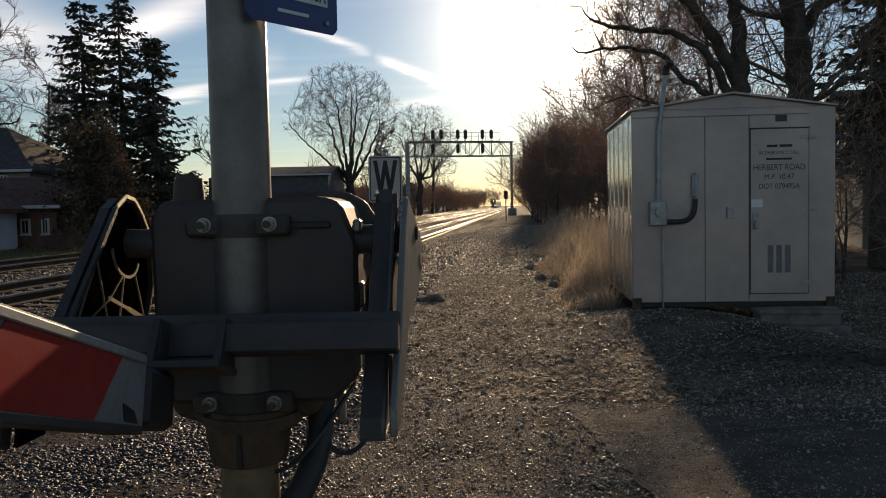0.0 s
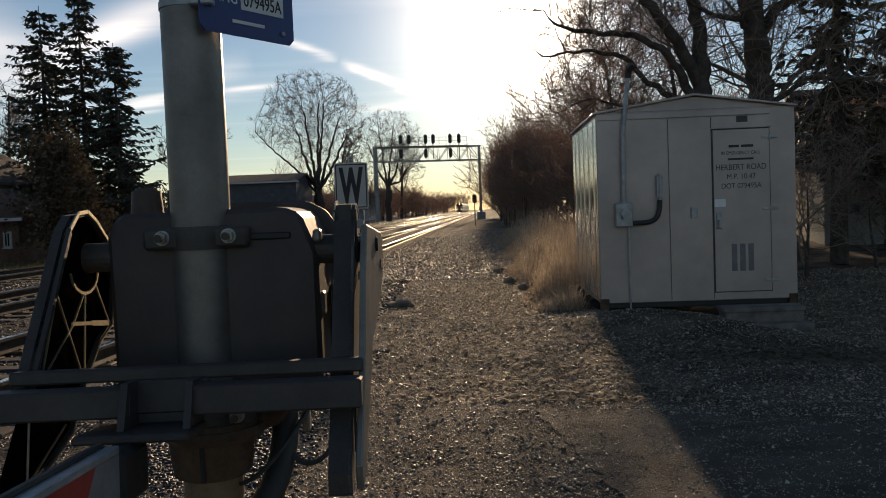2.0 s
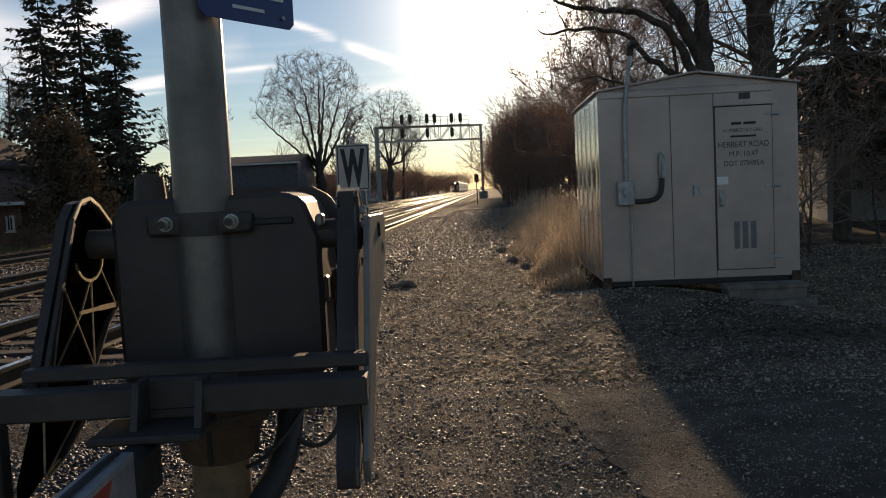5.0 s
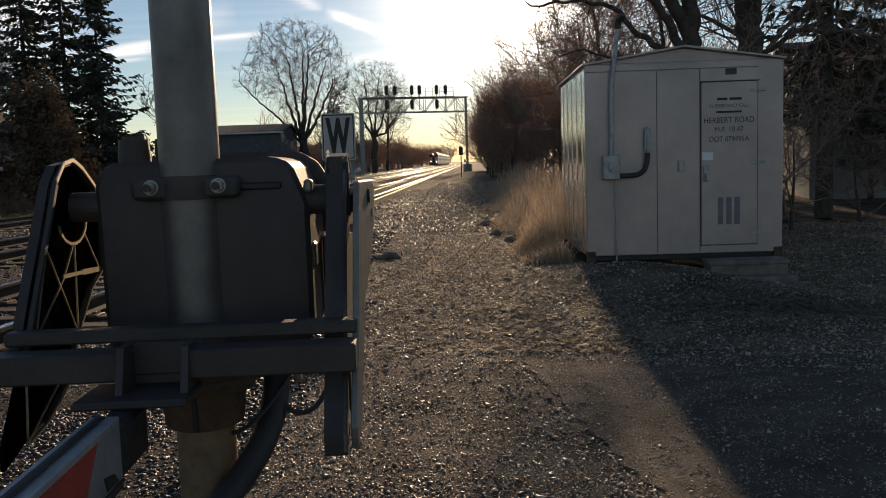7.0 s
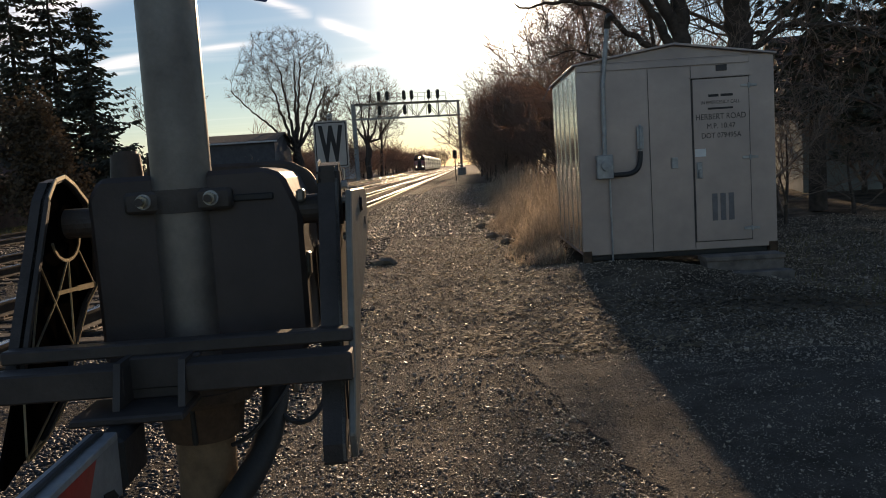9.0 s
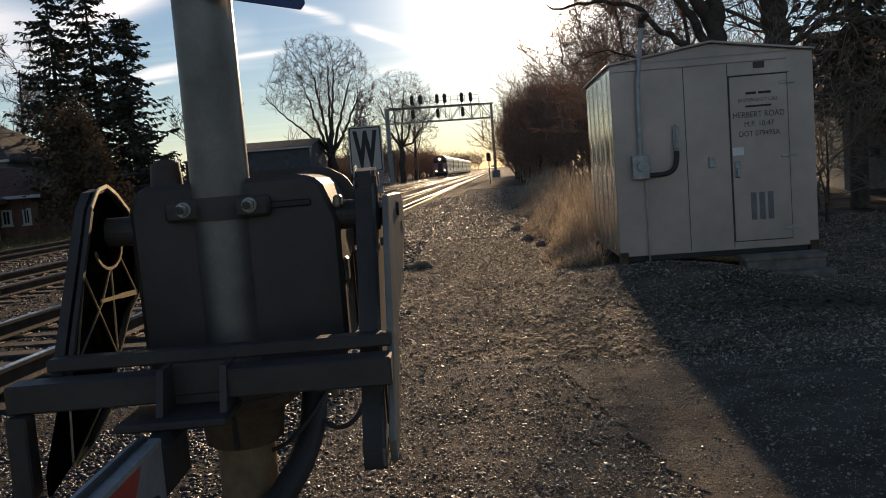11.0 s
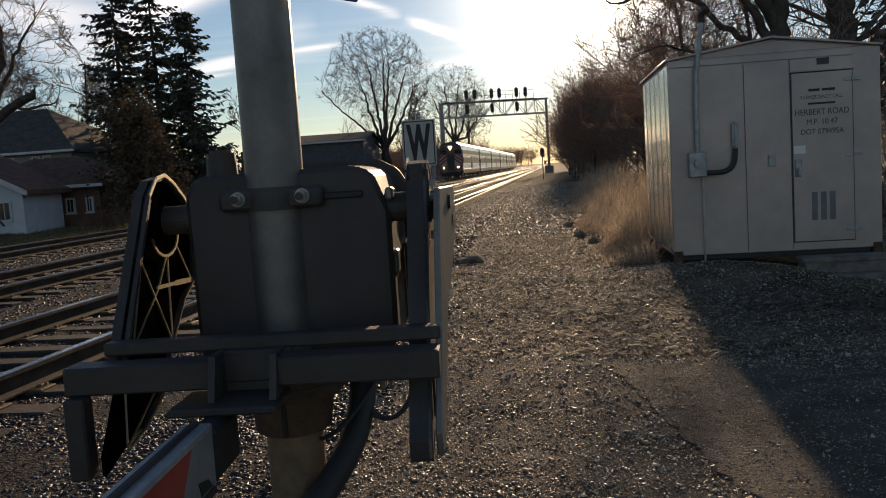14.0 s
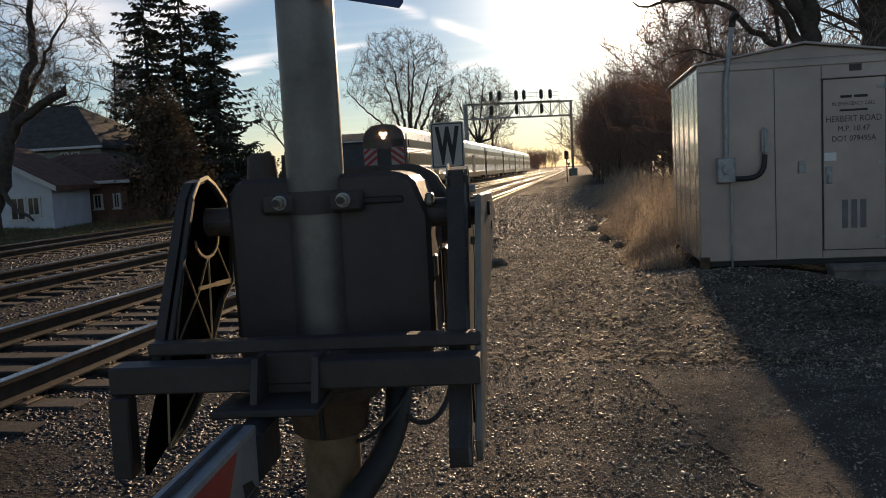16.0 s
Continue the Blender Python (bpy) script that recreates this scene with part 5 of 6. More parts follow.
def make_gate_mast():
    g = thing("crossing_signal_mast", "grey metal crossing signal mast with a gate mechanism box", "signal mast", (MX, MY, 0))
    g.rotation_euler = (0, 0, radians(TURN))
    part("mast", cyl((0, 0, -0.1), (0, 0, 4.6), 0.071, seg=40), M["mast"], g, smooth=True)
    # housing behind the mast
    b = plate([(-0.215, 1.06), (-0.17, 1.01), (0.22, 1.01), (0.283, 1.08), (0.283, 1.40), (0.245, 1.495), (0.20, 1.513), (-0.19, 1.508), (-0.22, 1.46)], 1, -0.03, 0.33, bevel=0.012)
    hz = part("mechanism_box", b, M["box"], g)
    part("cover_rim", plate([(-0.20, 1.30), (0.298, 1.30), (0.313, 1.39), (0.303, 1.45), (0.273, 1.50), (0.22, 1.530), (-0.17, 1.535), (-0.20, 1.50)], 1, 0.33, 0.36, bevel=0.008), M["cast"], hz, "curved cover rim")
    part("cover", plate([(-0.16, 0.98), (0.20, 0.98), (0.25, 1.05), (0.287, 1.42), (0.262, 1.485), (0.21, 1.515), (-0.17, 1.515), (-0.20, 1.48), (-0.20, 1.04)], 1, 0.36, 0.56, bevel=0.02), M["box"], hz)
    part("lug_and_lit_edge", box(0.274, 0.294, -0.045, 0.0, 1.425, 1.455, 0.005), M["alu"], hz)
    # tall light strip added for the sunlit side edge of the cover
    part("lug_and_lit_edge", box(0.288, 0.305, 0.20, 0.30, 1.05, 1.30, 0.006), M["alu"], hz)
    part("lug_and_lit_edge", box(0.276, 0.292, 0.0, 0.05, 1.24, 1.30, 0.005), M["alu"], hz)
    part("lower_body", plate([(-0.20, 1.02), (0.20, 1.02), (0.17, 0.975), (0.10, 0.955), (-0.12, 0.955), (-0.18, 0.975)], 1, 0.0, 0.36, bevel=0.01), M["rust"], hz)
    for x, r, h in ((-0.190, 0.043, 0.058), (-0.120, 0.017, 0.058)):
        c = cyl((x, 0.2, 1.50), (x, 0.2, 1.52 + h), r, r * 0.86, 20, bevel=0.008)
        part("vent_cap", c, M["cast"], hz, smooth=True)
    part("bolt", cyl((-0.06, 0.14, 1.52), (-0.06, 0.14, 1.55), 0.012, seg=6), M["bolt"], hz)
    part("terminal_slot", box(0.10, 0.22, -0.037, -0.02, 1.435, 1.452, 0.003), M["black"], hz)
    # clamps round the mast
    for z, r, w in ((1.445, 0.078, 0.105), (1.015, 0.085, 0.10)):
        k = cyl((0, 0, z - 0.028), (0, 0, z + 0.028), r, seg=32)
        box(-w - 0.02, w + 0.02, -0.062, 0.09, z - 0.026, z + 0.026, 0.008, k)
        cl = part("clamp", k, M["cast"] if z > 1 else M["rust"], g, smooth=True)
        for x in (-0.078, 0.078):
            bt = cyl((x, -0.085, z + 0.003), (x, -0.05, z + 0.003), 0.0145, seg=6)
            cyl((x, -0.10, z + 0.003), (x, -0.08, z + 0.003), 0.0085, seg=10, bm=bt)
            part("bolt", bt, M["bolt"], cl, "bright zinc bolt")
            # dark disc paints the shadow on the stud inside its bright nut
            part("stud_end", cyl((x, -0.102, z + 0.003), (x, -0.0995, z + 0.003), 0.0095, seg=12), M["cast"], cl, "stud end coloured dark as if in shadow")
            part("washer", cyl((x, -0.066, z + 0.003), (x, -0.058, z + 0.003), 0.018, seg=16), M["galv"], cl)
    # base casting on the mast
    part("junction_base", cyl((0.0, 0.0, 0.862), (0.0, 0.0, 0.97), 0.094, 0.106, 28, bevel=0.010), M["rust"], g, "rust-brown pipe coupling", smooth=True)
    part("coupling_seam", box(-0.006, 0.006, -0.106, -0.07, 0.868, 0.96, 0.003), M["black"], g)
    part("collar", cyl((0.01, 0, 0.955), (0.01, 0, 0.998), 0.128, 0.116, 28, bevel=0.012), M["rust"], g)
    part("sleeve", cyl((0, 0, -0.05), (0, 0, 0.87), 0.0715, seg=32), M["plate"], g, "rust-stained lower mast", smooth=True)
    # conduit that curves down from the box
    p = bezier((0.165, 0.10, 1.03), (0.18, 0.06, 0.86), (0.155, -0.02, 0.80), (0.03, -0.12, 0.67), 12) + [(-0.035, -0.16, 0.57), (-0.07, -0.18, 0.42), (-0.09, -0.18, 0.2), (-0.09, -0.18, -0.1)]
    part("conduit", tube(p, 0.034, 14), M["rubber"], g, "black flexible conduit", smooth=True)
    part("cable", tube(bezier((0.18, 0.04, 0.90), (0.22, 0.0, 0.85), (0.28, 0.04, 0.85), (0.30, 0.14, 0.93), 14), 0.007, 6), M["rubber"], g)
    part("cable", tube(bezier((0.07, -0.03, 0.84), (0.14, -0.06, 0.86), (0.19, 0.0, 0.94), (0.25, 0.14, 1.02), 12), 0.006, 6), M["rubber"], g)
    part("lug", box(0.205, 0.225, 0.12, 0.16, 0.92, 1.0, 0.005), M["alu"], g)
    part("base_flange", cyl((0, 0, -0.06), (0, 0, 0.03), 0.2, seg=24, bevel=0.01), M["rust"], g)
    part("shaft", cyl((SHAFT[0] - MX - 0.33, SHAFT[1] - MY, SHAFT[2]), (SHAFT[0] - MX + 0.40, SHAFT[1] - MY, SHAFT[2]), 0.036, seg=20), M["cast"], g)
    part("hub", cyl((0.33, SHAFT[1] - MY, SHAFT[2]), (0.36, SHAFT[1] - MY, SHAFT[2]), 0.05, seg=20, bevel=0.006), M["black"], g)
    # blue emergency sign strapped to the mast
    sg = part("emergency_sign", plate([(0.06, 1.98), (0.325, 1.98), (0.34, 1.995), (0.34, 2.28), (0.325, 2.295), (0.06, 2.295), (0.045, 2.28), (0.045, 1.995)], 1, -0.108, -0.104), M["blue"], g, "blue emergency notice with white lettering")
    f = Matrix.Translation((0.192, -0.1085, 0)) @ Matrix.Rotation(radians(90), 4, "X")
    lettering("X-ING", 0.048, M["signwhite"], f @ Matrix.Translation((-0.078, 2.055, 0)), sg, width=0.088)
    part("number_plate_patch", box(0.168, 0.305, -0.1100, -0.1082, 2.045, 2.098), M["signwhite"], sg)
    lettering("079495A", 0.045, M["ink"], Matrix.Translation((0.237, -0.1104, 2.054)) @ Matrix.Rotation(radians(90), 4, "X"), sg, width=0.122)
    part("writing_bar", box(0.075, 0.31, -0.110, -0.1082, 2.115, 2.150), M["signwhite"], sg)
    part("writing_bar", box(0.14, 0.24, -0.110, -0.1082, 2.010, 2.018), M["signwhite"], sg)
    part("writing_bar", box(0.09, 0.30, -0.110, -0.1082, 2.18, 2.21), M["signwhite"], sg)
    part("sign_bolt", cyl((0.30, -0.114, 2.005), (0.30, -0.107, 2.005), 0.006, seg=10), M["galv"], sg)
    sg.matrix_local = pose(0.045, -0.105, -0.055, 0, 0, 52) @ pose(-0.045, 0.105, 0)
    for z in (2.0, 2.195):
        k = cyl((0, 0, z - 0.008), (0, 0, z + 0.008), 0.0735, seg=32)
        box(0.02, 0.075, -0.104, -0.06, z - 0.018, z + 0.018, 0.004, k)
        part("strap", k, M["galv"], g, "bright metal strap")


ARM = [(-0.050, 0.102), (-0.100, 0.062), (-0.170, -0.05), (-0.262, -0.195), (-0.345, -0.33), (-0.437, -0.456), (-0.437, -0.497), (-0.336, -0.470), (-0.244, -0.453),
       (-0.115, -0.402), (-0.036, -0.299), (0.066, -0.207), (0.152, -0.168), (0.175, -0.07), (0.137, 0.044), (0.060, 0.090), (0.005, 0.110)]


def make_gate_arm():
    """The part that swings about the shaft: two cast side arms, the cross channels and the striped arm."""
    g = thing("crossing_gate_arm", "red and white striped crossing gate arm on cast arms", "crossing gate", SHAFT)
    for side, x0, x1 in (("left", -0.34, -0.30), ("right", 0.315, 0.362)):
        bm = bmesh.new()
        inner = x1 if side == "left" else x0
        web = (x1 - 0.018, x1 - 0.010) if side == "left" else (x1 - 0.008, x1 - 0.002)
        plate(ARM if side == "left" else ARM[:12] + [(0.14, -0.20), (0.24, -0.17), (0.30, -0.06), (0.33, -0.02), (0.33, 0.035), (0.26, 0.05), (0.12, 0.05)] + ARM[14:], 0, web[0], web[1], bm)
        # left web blackened to stand for shade, right one in the lit tan
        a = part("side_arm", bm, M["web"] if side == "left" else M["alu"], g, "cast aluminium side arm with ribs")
        # rim along the outline, then the ribs
        rim = bmesh.new()
        n = len(ARM)
        for i in range(n):
            if side == "left" and i in (4, 5, 6):
                continue
            (y0, z0), (y1, z1) = ARM[i], ARM[(i + 1) % n]
            d = Vector((0, y1 - y0, z1 - z0))
            nrm = Vector((0, -d.z, d.y)).normalized() * (0.006 if i not in (1, 2, 3, 4, 5) else 0.012)
            c0, c1 = Vector((0, y0, z0)), Vector((0, y1, z1))
            q = [rim.verts.new(p + Vector((x, 0, 0))) for x in (x0, x1) for p in (c0, c1, c1 + nrm, c0 + nrm)]
            for f in ((0, 1, 2, 3), (7, 6, 5, 4), (0, 4, 5, 1), (1, 5, 6, 2), (2, 6, 7, 3), (3, 7, 4, 0)):
                rim.faces.new([q[k] for k in f])
        # rim darker than the outer face: its shaded front is put into the colour
        part("rim", rim, M["cast"], a)
        # thin light strips paint the sunlight along the rib edges
        ribs = bmesh.new()

        def rib(p, q, w):
            p, q = Vector((0, *p)), Vector((0, *q))
            s = (q - p).normalized().cross(Vector((1, 0, 0))) * w / 2
            xi = inner - 0.004 if side == "left" else inner
            vs = [ribs.verts.new(c + Vector((x, 0, 0))) for x in (xi, xi + 0.004) for c in (p - s, q - s, q + s, p + s)]
            for f in ((0, 1, 2, 3), (7, 6, 5, 4), (0, 4, 5, 1), (1, 5, 6, 2), (2, 6, 7, 3), (3, 7, 4, 0)):
                ribs.faces.new([vs[k] for k in f])
        ring = [(0.085 * math.cos(t) - 0.018, -0.03 + 0.056 * math.sin(t)) for t in [math.pi * (1.05 + k * 0.92 / 8) for k in range(9)]]
        for p, q in zip(ring, ring[1:]):
            rib(p, q, 0.007)
        for p, q, w in (((-0.027, -0.087), (-0.098, -0.16), 0.003), ((-0.098, -0.16), (-0.255, -0.26), 0.0028), ((-0.019, -0.088), (-0.035, -0.292), 0.0028),
                        ((0.049, -0.066), (0.136, -0.166), 0.003), ((-0.101, -0.155), (0.02, -0.160), 0.009), ((0.02, -0.160), (0.14, -0.166), 0.013),
                        ((-0.181, -0.084), (-0.036, -0.299), 0.003), ((-0.181, -0.084), (-0.265, -0.258), 0.0025),
                        ((-0.328, -0.332), (-0.345, -0.46), 0.003), ((-0.149, -0.379), (-0.33, -0.462), 0.003), ((-0.27, -0.455), (-0.345, -0.468), 0.010)):
            rib(p, q, w)
        tagged(part("ribs", ribs, M["sunlit_edge"], a, "rib edges coloured bright as if sunlit"), kind="stuff")
        # light strips for the sunlit rim of the casting
        edge = bmesh.new()
        for i in (14, 15, 16, 0, 13, 12, 11, 10, 9, 8, 7):
            (y0, z0), (y1, z1) = ARM[i], ARM[(i + 1) % n]
            k = 0.97
            w = 0.009 if i in (14, 15, 16, 0) else 0.003
            xi = inner if side == "left" else inner - 0.003
            d = Vector((0, y1 - y0, z1 - z0)).normalized().cross(Vector((1, 0, 0))) * w
            q = [edge.verts.new(c) for c in (Vector((xi, y0, z0)), Vector((xi, y1, z1)), Vector((xi, y1, z1)) + d, Vector((xi, y0, z0)) + d)]
            q += [edge.verts.new(v.co + Vector((0.003, 0, 0))) for v in q]
            for f in ((0, 1, 2, 3), (7, 6, 5, 4), (0, 4, 5, 1), (1, 5, 6, 2), (2, 6, 7, 3), (3, 7, 4, 0)):
                edge.faces.new([q[j] for j in f])
        part("sunlit_rim_edge", edge, M["sunlit_edge"], a, "casting edge coloured bright as if sunlit")
        hub = cyl((x0 - 0.005, 0, 0), (x1 - 0.004, 0, 0), 0.052, seg=24, bevel=0.006)
        # left hub takes the same painted shade as its web
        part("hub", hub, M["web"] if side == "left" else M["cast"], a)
        if side == "right":
            part("clamp_head", box(x0 - 0.004, x1 + 0.004, -0.10, -0.04, -0.05, 0.10, 0.012, seg=2), M["cast"], a)
            part("knob", cyl((x1, -0.03, 0.005), (x1 + 0.05, -0.03, 0.005), 0.022, seg=12, bevel=0.005), M["black"], a)
            for z in (0.055, 0.02, -0.07):
                part("bolt", cyl((x1, -0.06, z), (x1 + 0.018, -0.06, z), 0.010, seg=6), M["galv"], a)
            wing = [(-0.20, 0.045), (0.10, 0.042), (0.145, 0.025), (0.14, -0.05), (0.04, -0.12), (-0.04, -0.165), (-0.12, -0.205), (-0.17, -0.215), (-0.20, -0.255),
                    (-0.25, -0.33), (-0.33, -0.415), (-0.365, -0.467), (-0.424, -0.491), (-0.435, -0.44), (-0.33, -0.26), (-0.25, -0.05)]
            fl = plate(wing, 0, x1 + 0.006, x1 + 0.020, bevel=0.003)
            for v in fl.verts:
                v.co.x += 0.06 * (v.co.y + 0.44)
            # lighter tan paints the sun on this outer face
            part("outer_flange", fl, M["alu"], a, "flat cast outer flange splayed outwards")
            op = plate([(0.05, -0.03), (0.11, -0.034), (0.11, -0.055), (0.05, -0.05)], 0, x1 + 0.0203, x1 + 0.0225)
            for v in op.verts:
                v.co.x += 0.06 * (v.co.y + 0.44)
            part("opening", op, M["seam"], a)
            part("slot", box(x1 + 0.001, x1 + 0.006, -0.36, -0.32, -0.43, -0.33, 0.002), M["seam"], a)
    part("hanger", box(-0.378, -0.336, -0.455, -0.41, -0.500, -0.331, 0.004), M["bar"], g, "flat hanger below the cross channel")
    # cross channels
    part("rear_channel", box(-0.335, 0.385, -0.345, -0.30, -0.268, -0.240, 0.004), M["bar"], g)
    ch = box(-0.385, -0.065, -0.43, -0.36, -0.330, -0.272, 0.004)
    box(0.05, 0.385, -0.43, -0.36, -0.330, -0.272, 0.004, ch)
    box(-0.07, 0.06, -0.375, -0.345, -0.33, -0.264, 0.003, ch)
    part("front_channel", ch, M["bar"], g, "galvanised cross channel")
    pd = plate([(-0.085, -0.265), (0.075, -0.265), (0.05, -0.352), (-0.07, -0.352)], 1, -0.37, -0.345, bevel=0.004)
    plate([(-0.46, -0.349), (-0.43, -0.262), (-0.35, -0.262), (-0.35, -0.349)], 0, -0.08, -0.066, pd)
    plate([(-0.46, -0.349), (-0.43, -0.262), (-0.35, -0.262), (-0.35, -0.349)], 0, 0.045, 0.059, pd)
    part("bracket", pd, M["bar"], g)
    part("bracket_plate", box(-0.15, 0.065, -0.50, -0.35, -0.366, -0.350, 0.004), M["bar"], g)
    part("adaptor", box(-0.086, -0.028, -0.575, -0.43, -0.472, -0.366, 0.012), M["black"], g, "dark gate arm adaptor")
    # striped arm towards the road
    AX, Z0, Z1 = -0.056, -0.476, -0.358
    Y0, LEN = -0.568, 6.2
    arm = part("striped_arm", box(AX - 0.020, AX + 0.020, Y0 - LEN, Y0, Z0, Z1, 0.006), M["white"], g, "red and white striped gate arm")
    for z in (Z0, Z1):
        part("edge_strip", box(AX - 0.026, AX + 0.026, Y0 - LEN, Y0 - 0.02, z - 0.007, z + 0.007, 0.002), M["galv"] if z == Z1 else M["bar"], arm)
    k = 0
    y = Y0 - 0.12
    while y > Y0 - LEN + 0.6:
        o = [(y - 0.09, Z0 + 0.008), (y - 0.45, Z0 + 0.008), (y - 0.36, Z1 - 0.008), (y, Z1 - 0.008)]
        part("red_stripe", plate(o, 0, AX + 0.0205, AX + 0.0225), M["red"], arm, "red reflective stripe")
        part("red_stripe", plate(o, 0, AX - 0.0225, AX - 0.0205), M["red"], arm, "red reflective stripe")
        y -= 0.81
    part("arm_clip", box(AX - 0.03, AX + 0.03, Y0 - 0.62, Y0 - 0.57, Z1 + 0.002, Z1 + 0.028, 0.004), M["galv"], arm)
    part("torn_patch", plate([(Y0 - 0.03, Z0 + 0.01), (Y0 - 0.09, Z0 + 0.012), (Y0 - 0.10, Z0 + 0.04), (Y0 - 0.05, Z0 + 0.03)], 0, AX + 0.0205, AX + 0.0215), M["black"], arm)
    part("lamp_cable", tube([(AX, Y0 + 0.05, Z1 - 0.02), (AX, Y0 - 0.05, Z1 + 0.012), (AX, Y0 - 1.5, Z1 + 0.012)], 0.006, 6), M["rubber"], arm)
    return g


make_gate_mast()
gate_arm = make_gate_arm()


# ---- whistle posts ----
def rounded(w, h, r, n=4):
    out = []
    for cx, cz, a in ((w / 2 - r, h / 2 - r, 0), (-w / 2 + r, h / 2 - r, 90), (-w / 2 + r, -h / 2 + r, 180), (w / 2 - r, -h / 2 + r, 270)):
        out += [(cx + r * math.cos(radians(a + 90 * k / n)), cz + r * math.sin(radians(a + 90 * k / n))) for k in range(n + 1)]
    return out


def make_whistle_sign():
    s = thing("whistle_sign", "white sign with a black letter on a perforated post", "sign", (-1.205, 7.50, 0))
    s.rotation_euler = (0, radians(0.3), radians(2))
    pb = bmesh.new()
    for x in (-0.026, 0.020):
        box(x, x + 0.006, -0.012, 0.012, -0.2, 1.99, 0.0, pb)
    z = -0.2
    while z < 1.99:
        box(-0.02, 0.02, 0.008, 0.012, z, z + 0.016, 0.0, pb)
        z += 0.0254
    part("post", pb, M["galv"], s, "perforated steel post")

    def board(z, w, h, text):
        b = part("sign_board", plate(rounded(w, h, 0.015), 1, -0.020, -0.015), M["whistlewhite"], s)
        b.location = (0, 0, z)
        rim = bmesh.new()
        o, i = rounded(w - 0.022, h - 0.022, 0.012), rounded(w - 0.040, h - 0.040, 0.010)
        for k in range(len(o)):
            n = (k + 1) % len(o)
            rim.faces.new([rim.verts.new((p[0], -0.0212, p[1])) for p in (o[k], o[n], i[n], i[k])])
        part("border", rim, M["ink"], b, "black border")
        if text:
            lettering(text, 0.43, M["ink"], Matrix.Translation((0, -0.0216, -0.15)) @ Matrix.Rotation(radians(90), 4, "X"), b, width=0.215, bold=0.02)
        for dz in (h / 2 - 0.035, -h / 2 + 0.03):
            part("rivet", cyl((0, -0.026, dz), (0, -0.021, dz), 0.007, seg=8), M["galv"], b)
        return b
    board(1.735, 0.295, 0.405, "W")
    b = board(1.19, 0.25, 0.40, "")
    part("writing_bar", box(-0.05, 0.06, -0.0225, -0.0212, -0.10, 0.10), M["ink"], b)
    return s


make_whistle_sign()


# ---- signal bridge ----
def make_bridge():
    W, H = 12.95, 1.45
    b = thing("signal_bridge", "grey steel truss signal bridge over the tracks", "signal bridge", (-0.80, 128, 0))
    b.rotation_euler, b.scale = (0, 0, radians(15)), (1.22, 1.22, 1.22)
    zt, zb = 9.15, 9.15 - H - 0.35
    for x in (0, -W):
        half = 0.14 if x == 0 else 0.25
        part("post", box(x - half, x + half, -half, half, -0.2, zt, 0.02), M["steelgrey"], b)
    for y in (-0.55, 0.55):
        for z in (zt - 0.1, zb):
            part("chord", box(-W, 0.15, y - 0.07, y + 0.07, z - 0.08, z + 0.08), M["steelgrey"], b)
        n = 10
        for i in range(n):
            x0, x1 = -W * i / n, -W * (i + 1) / n
            za, zc = (zt - 0.1, zb) if i % 2 else (zb, zt - 0.1)
            part("diagonal", cyl((x0, y, za), (x1, y, zc), 0.045, seg=5), M["steelgrey"], b)
            part("strut", cyl((x1, y, zb), (x1, y, zt - 0.1), 0.035, seg=5), M["steelgrey"], b)
    # walkway rail above
    for z in (zt + 0.55, zt + 1.0):
        part("hand_rail", box(-W, -1.7, -0.75, -0.71, z, z + 0.04), M["steelgrey"], b)
    for i in range(14):
        x = -1.7 - (W - 1.7) * i / 13
        part("rail_post", box(x - 0.02, x + 0.02, -0.75, -0.71, zt - 0.1, zt + 1.04), M["steelgrey"], b)
    part("walkway", box(-W, -1.7, -1.2, -0.6, zt - 0.06, zt - 0.02), M["steelgrey"], b)
    for x, low in ((-2.8, 0), (-3.9, 1), (-6.0, 0), (-6.94, 1), (-9.0, 0), (-10.0, 1)):
        for z in ((zt + 0.75,) + ((zt - 0.95,) if low else ())):
            o = [(x + 0.22 * math.cos(t), z + (0.36 if math.sin(t) > 0 else -0.36) + 0.2 * math.sin(t)) for t in [2 * math.pi * k / 20 for k in range(20)]]
            sh = part("signal_head", plate(o, 1, -1.25, -1.18), M["black"], b, "black signal head")
            for dz in (-0.28, 0.0, 0.28):
                part("hood", cyl((x, -1.55, z + dz), (x, -1.25, z + dz), 0.10, seg=12), M["lens"], sh)
        part("signal_mast", cyl((x, -1.1, zt - 1.6), (x, -1.1, zt + 1.4), 0.05, seg=6), M["steelgrey"], b)
    part("relay_case", box(-0.45, 0.45, -0.4, 0.4, 0.0, 0.9, 0.03), M["steelgrey"], b)


make_bridge()


def dwarf_signal():
    s = thing("dwarf_signal", "short black trackside signal on a post", "signal", (-1.1, 80, 0))
    part("post", cyl((0, 0, -0.2), (0, 0, 2.2), 0.05, seg=8), M["black"], s)
    part("head", box(-0.2, 0.2, -0.12, 0.12, 2.1, 2.9, 0.06), M["black"], s)


dwarf_signal()


def trackside_cabinet(x, y):
    p = thing("trackside_cabinet", "grey steel signal cabinet beyond the tracks", "cabinet", (x, y, 0))
    part("body", box(-0.6, 0.6, -0.5, 0.5, -0.05, 2.0, 0.03), M["steelgrey"], p)
    part("door", box(-0.5, 0.5, -0.53, -0.5, 0.2, 1.9, 0.01), M["steelgrey"], p)


trackside_cabinet(-17.5, 116)


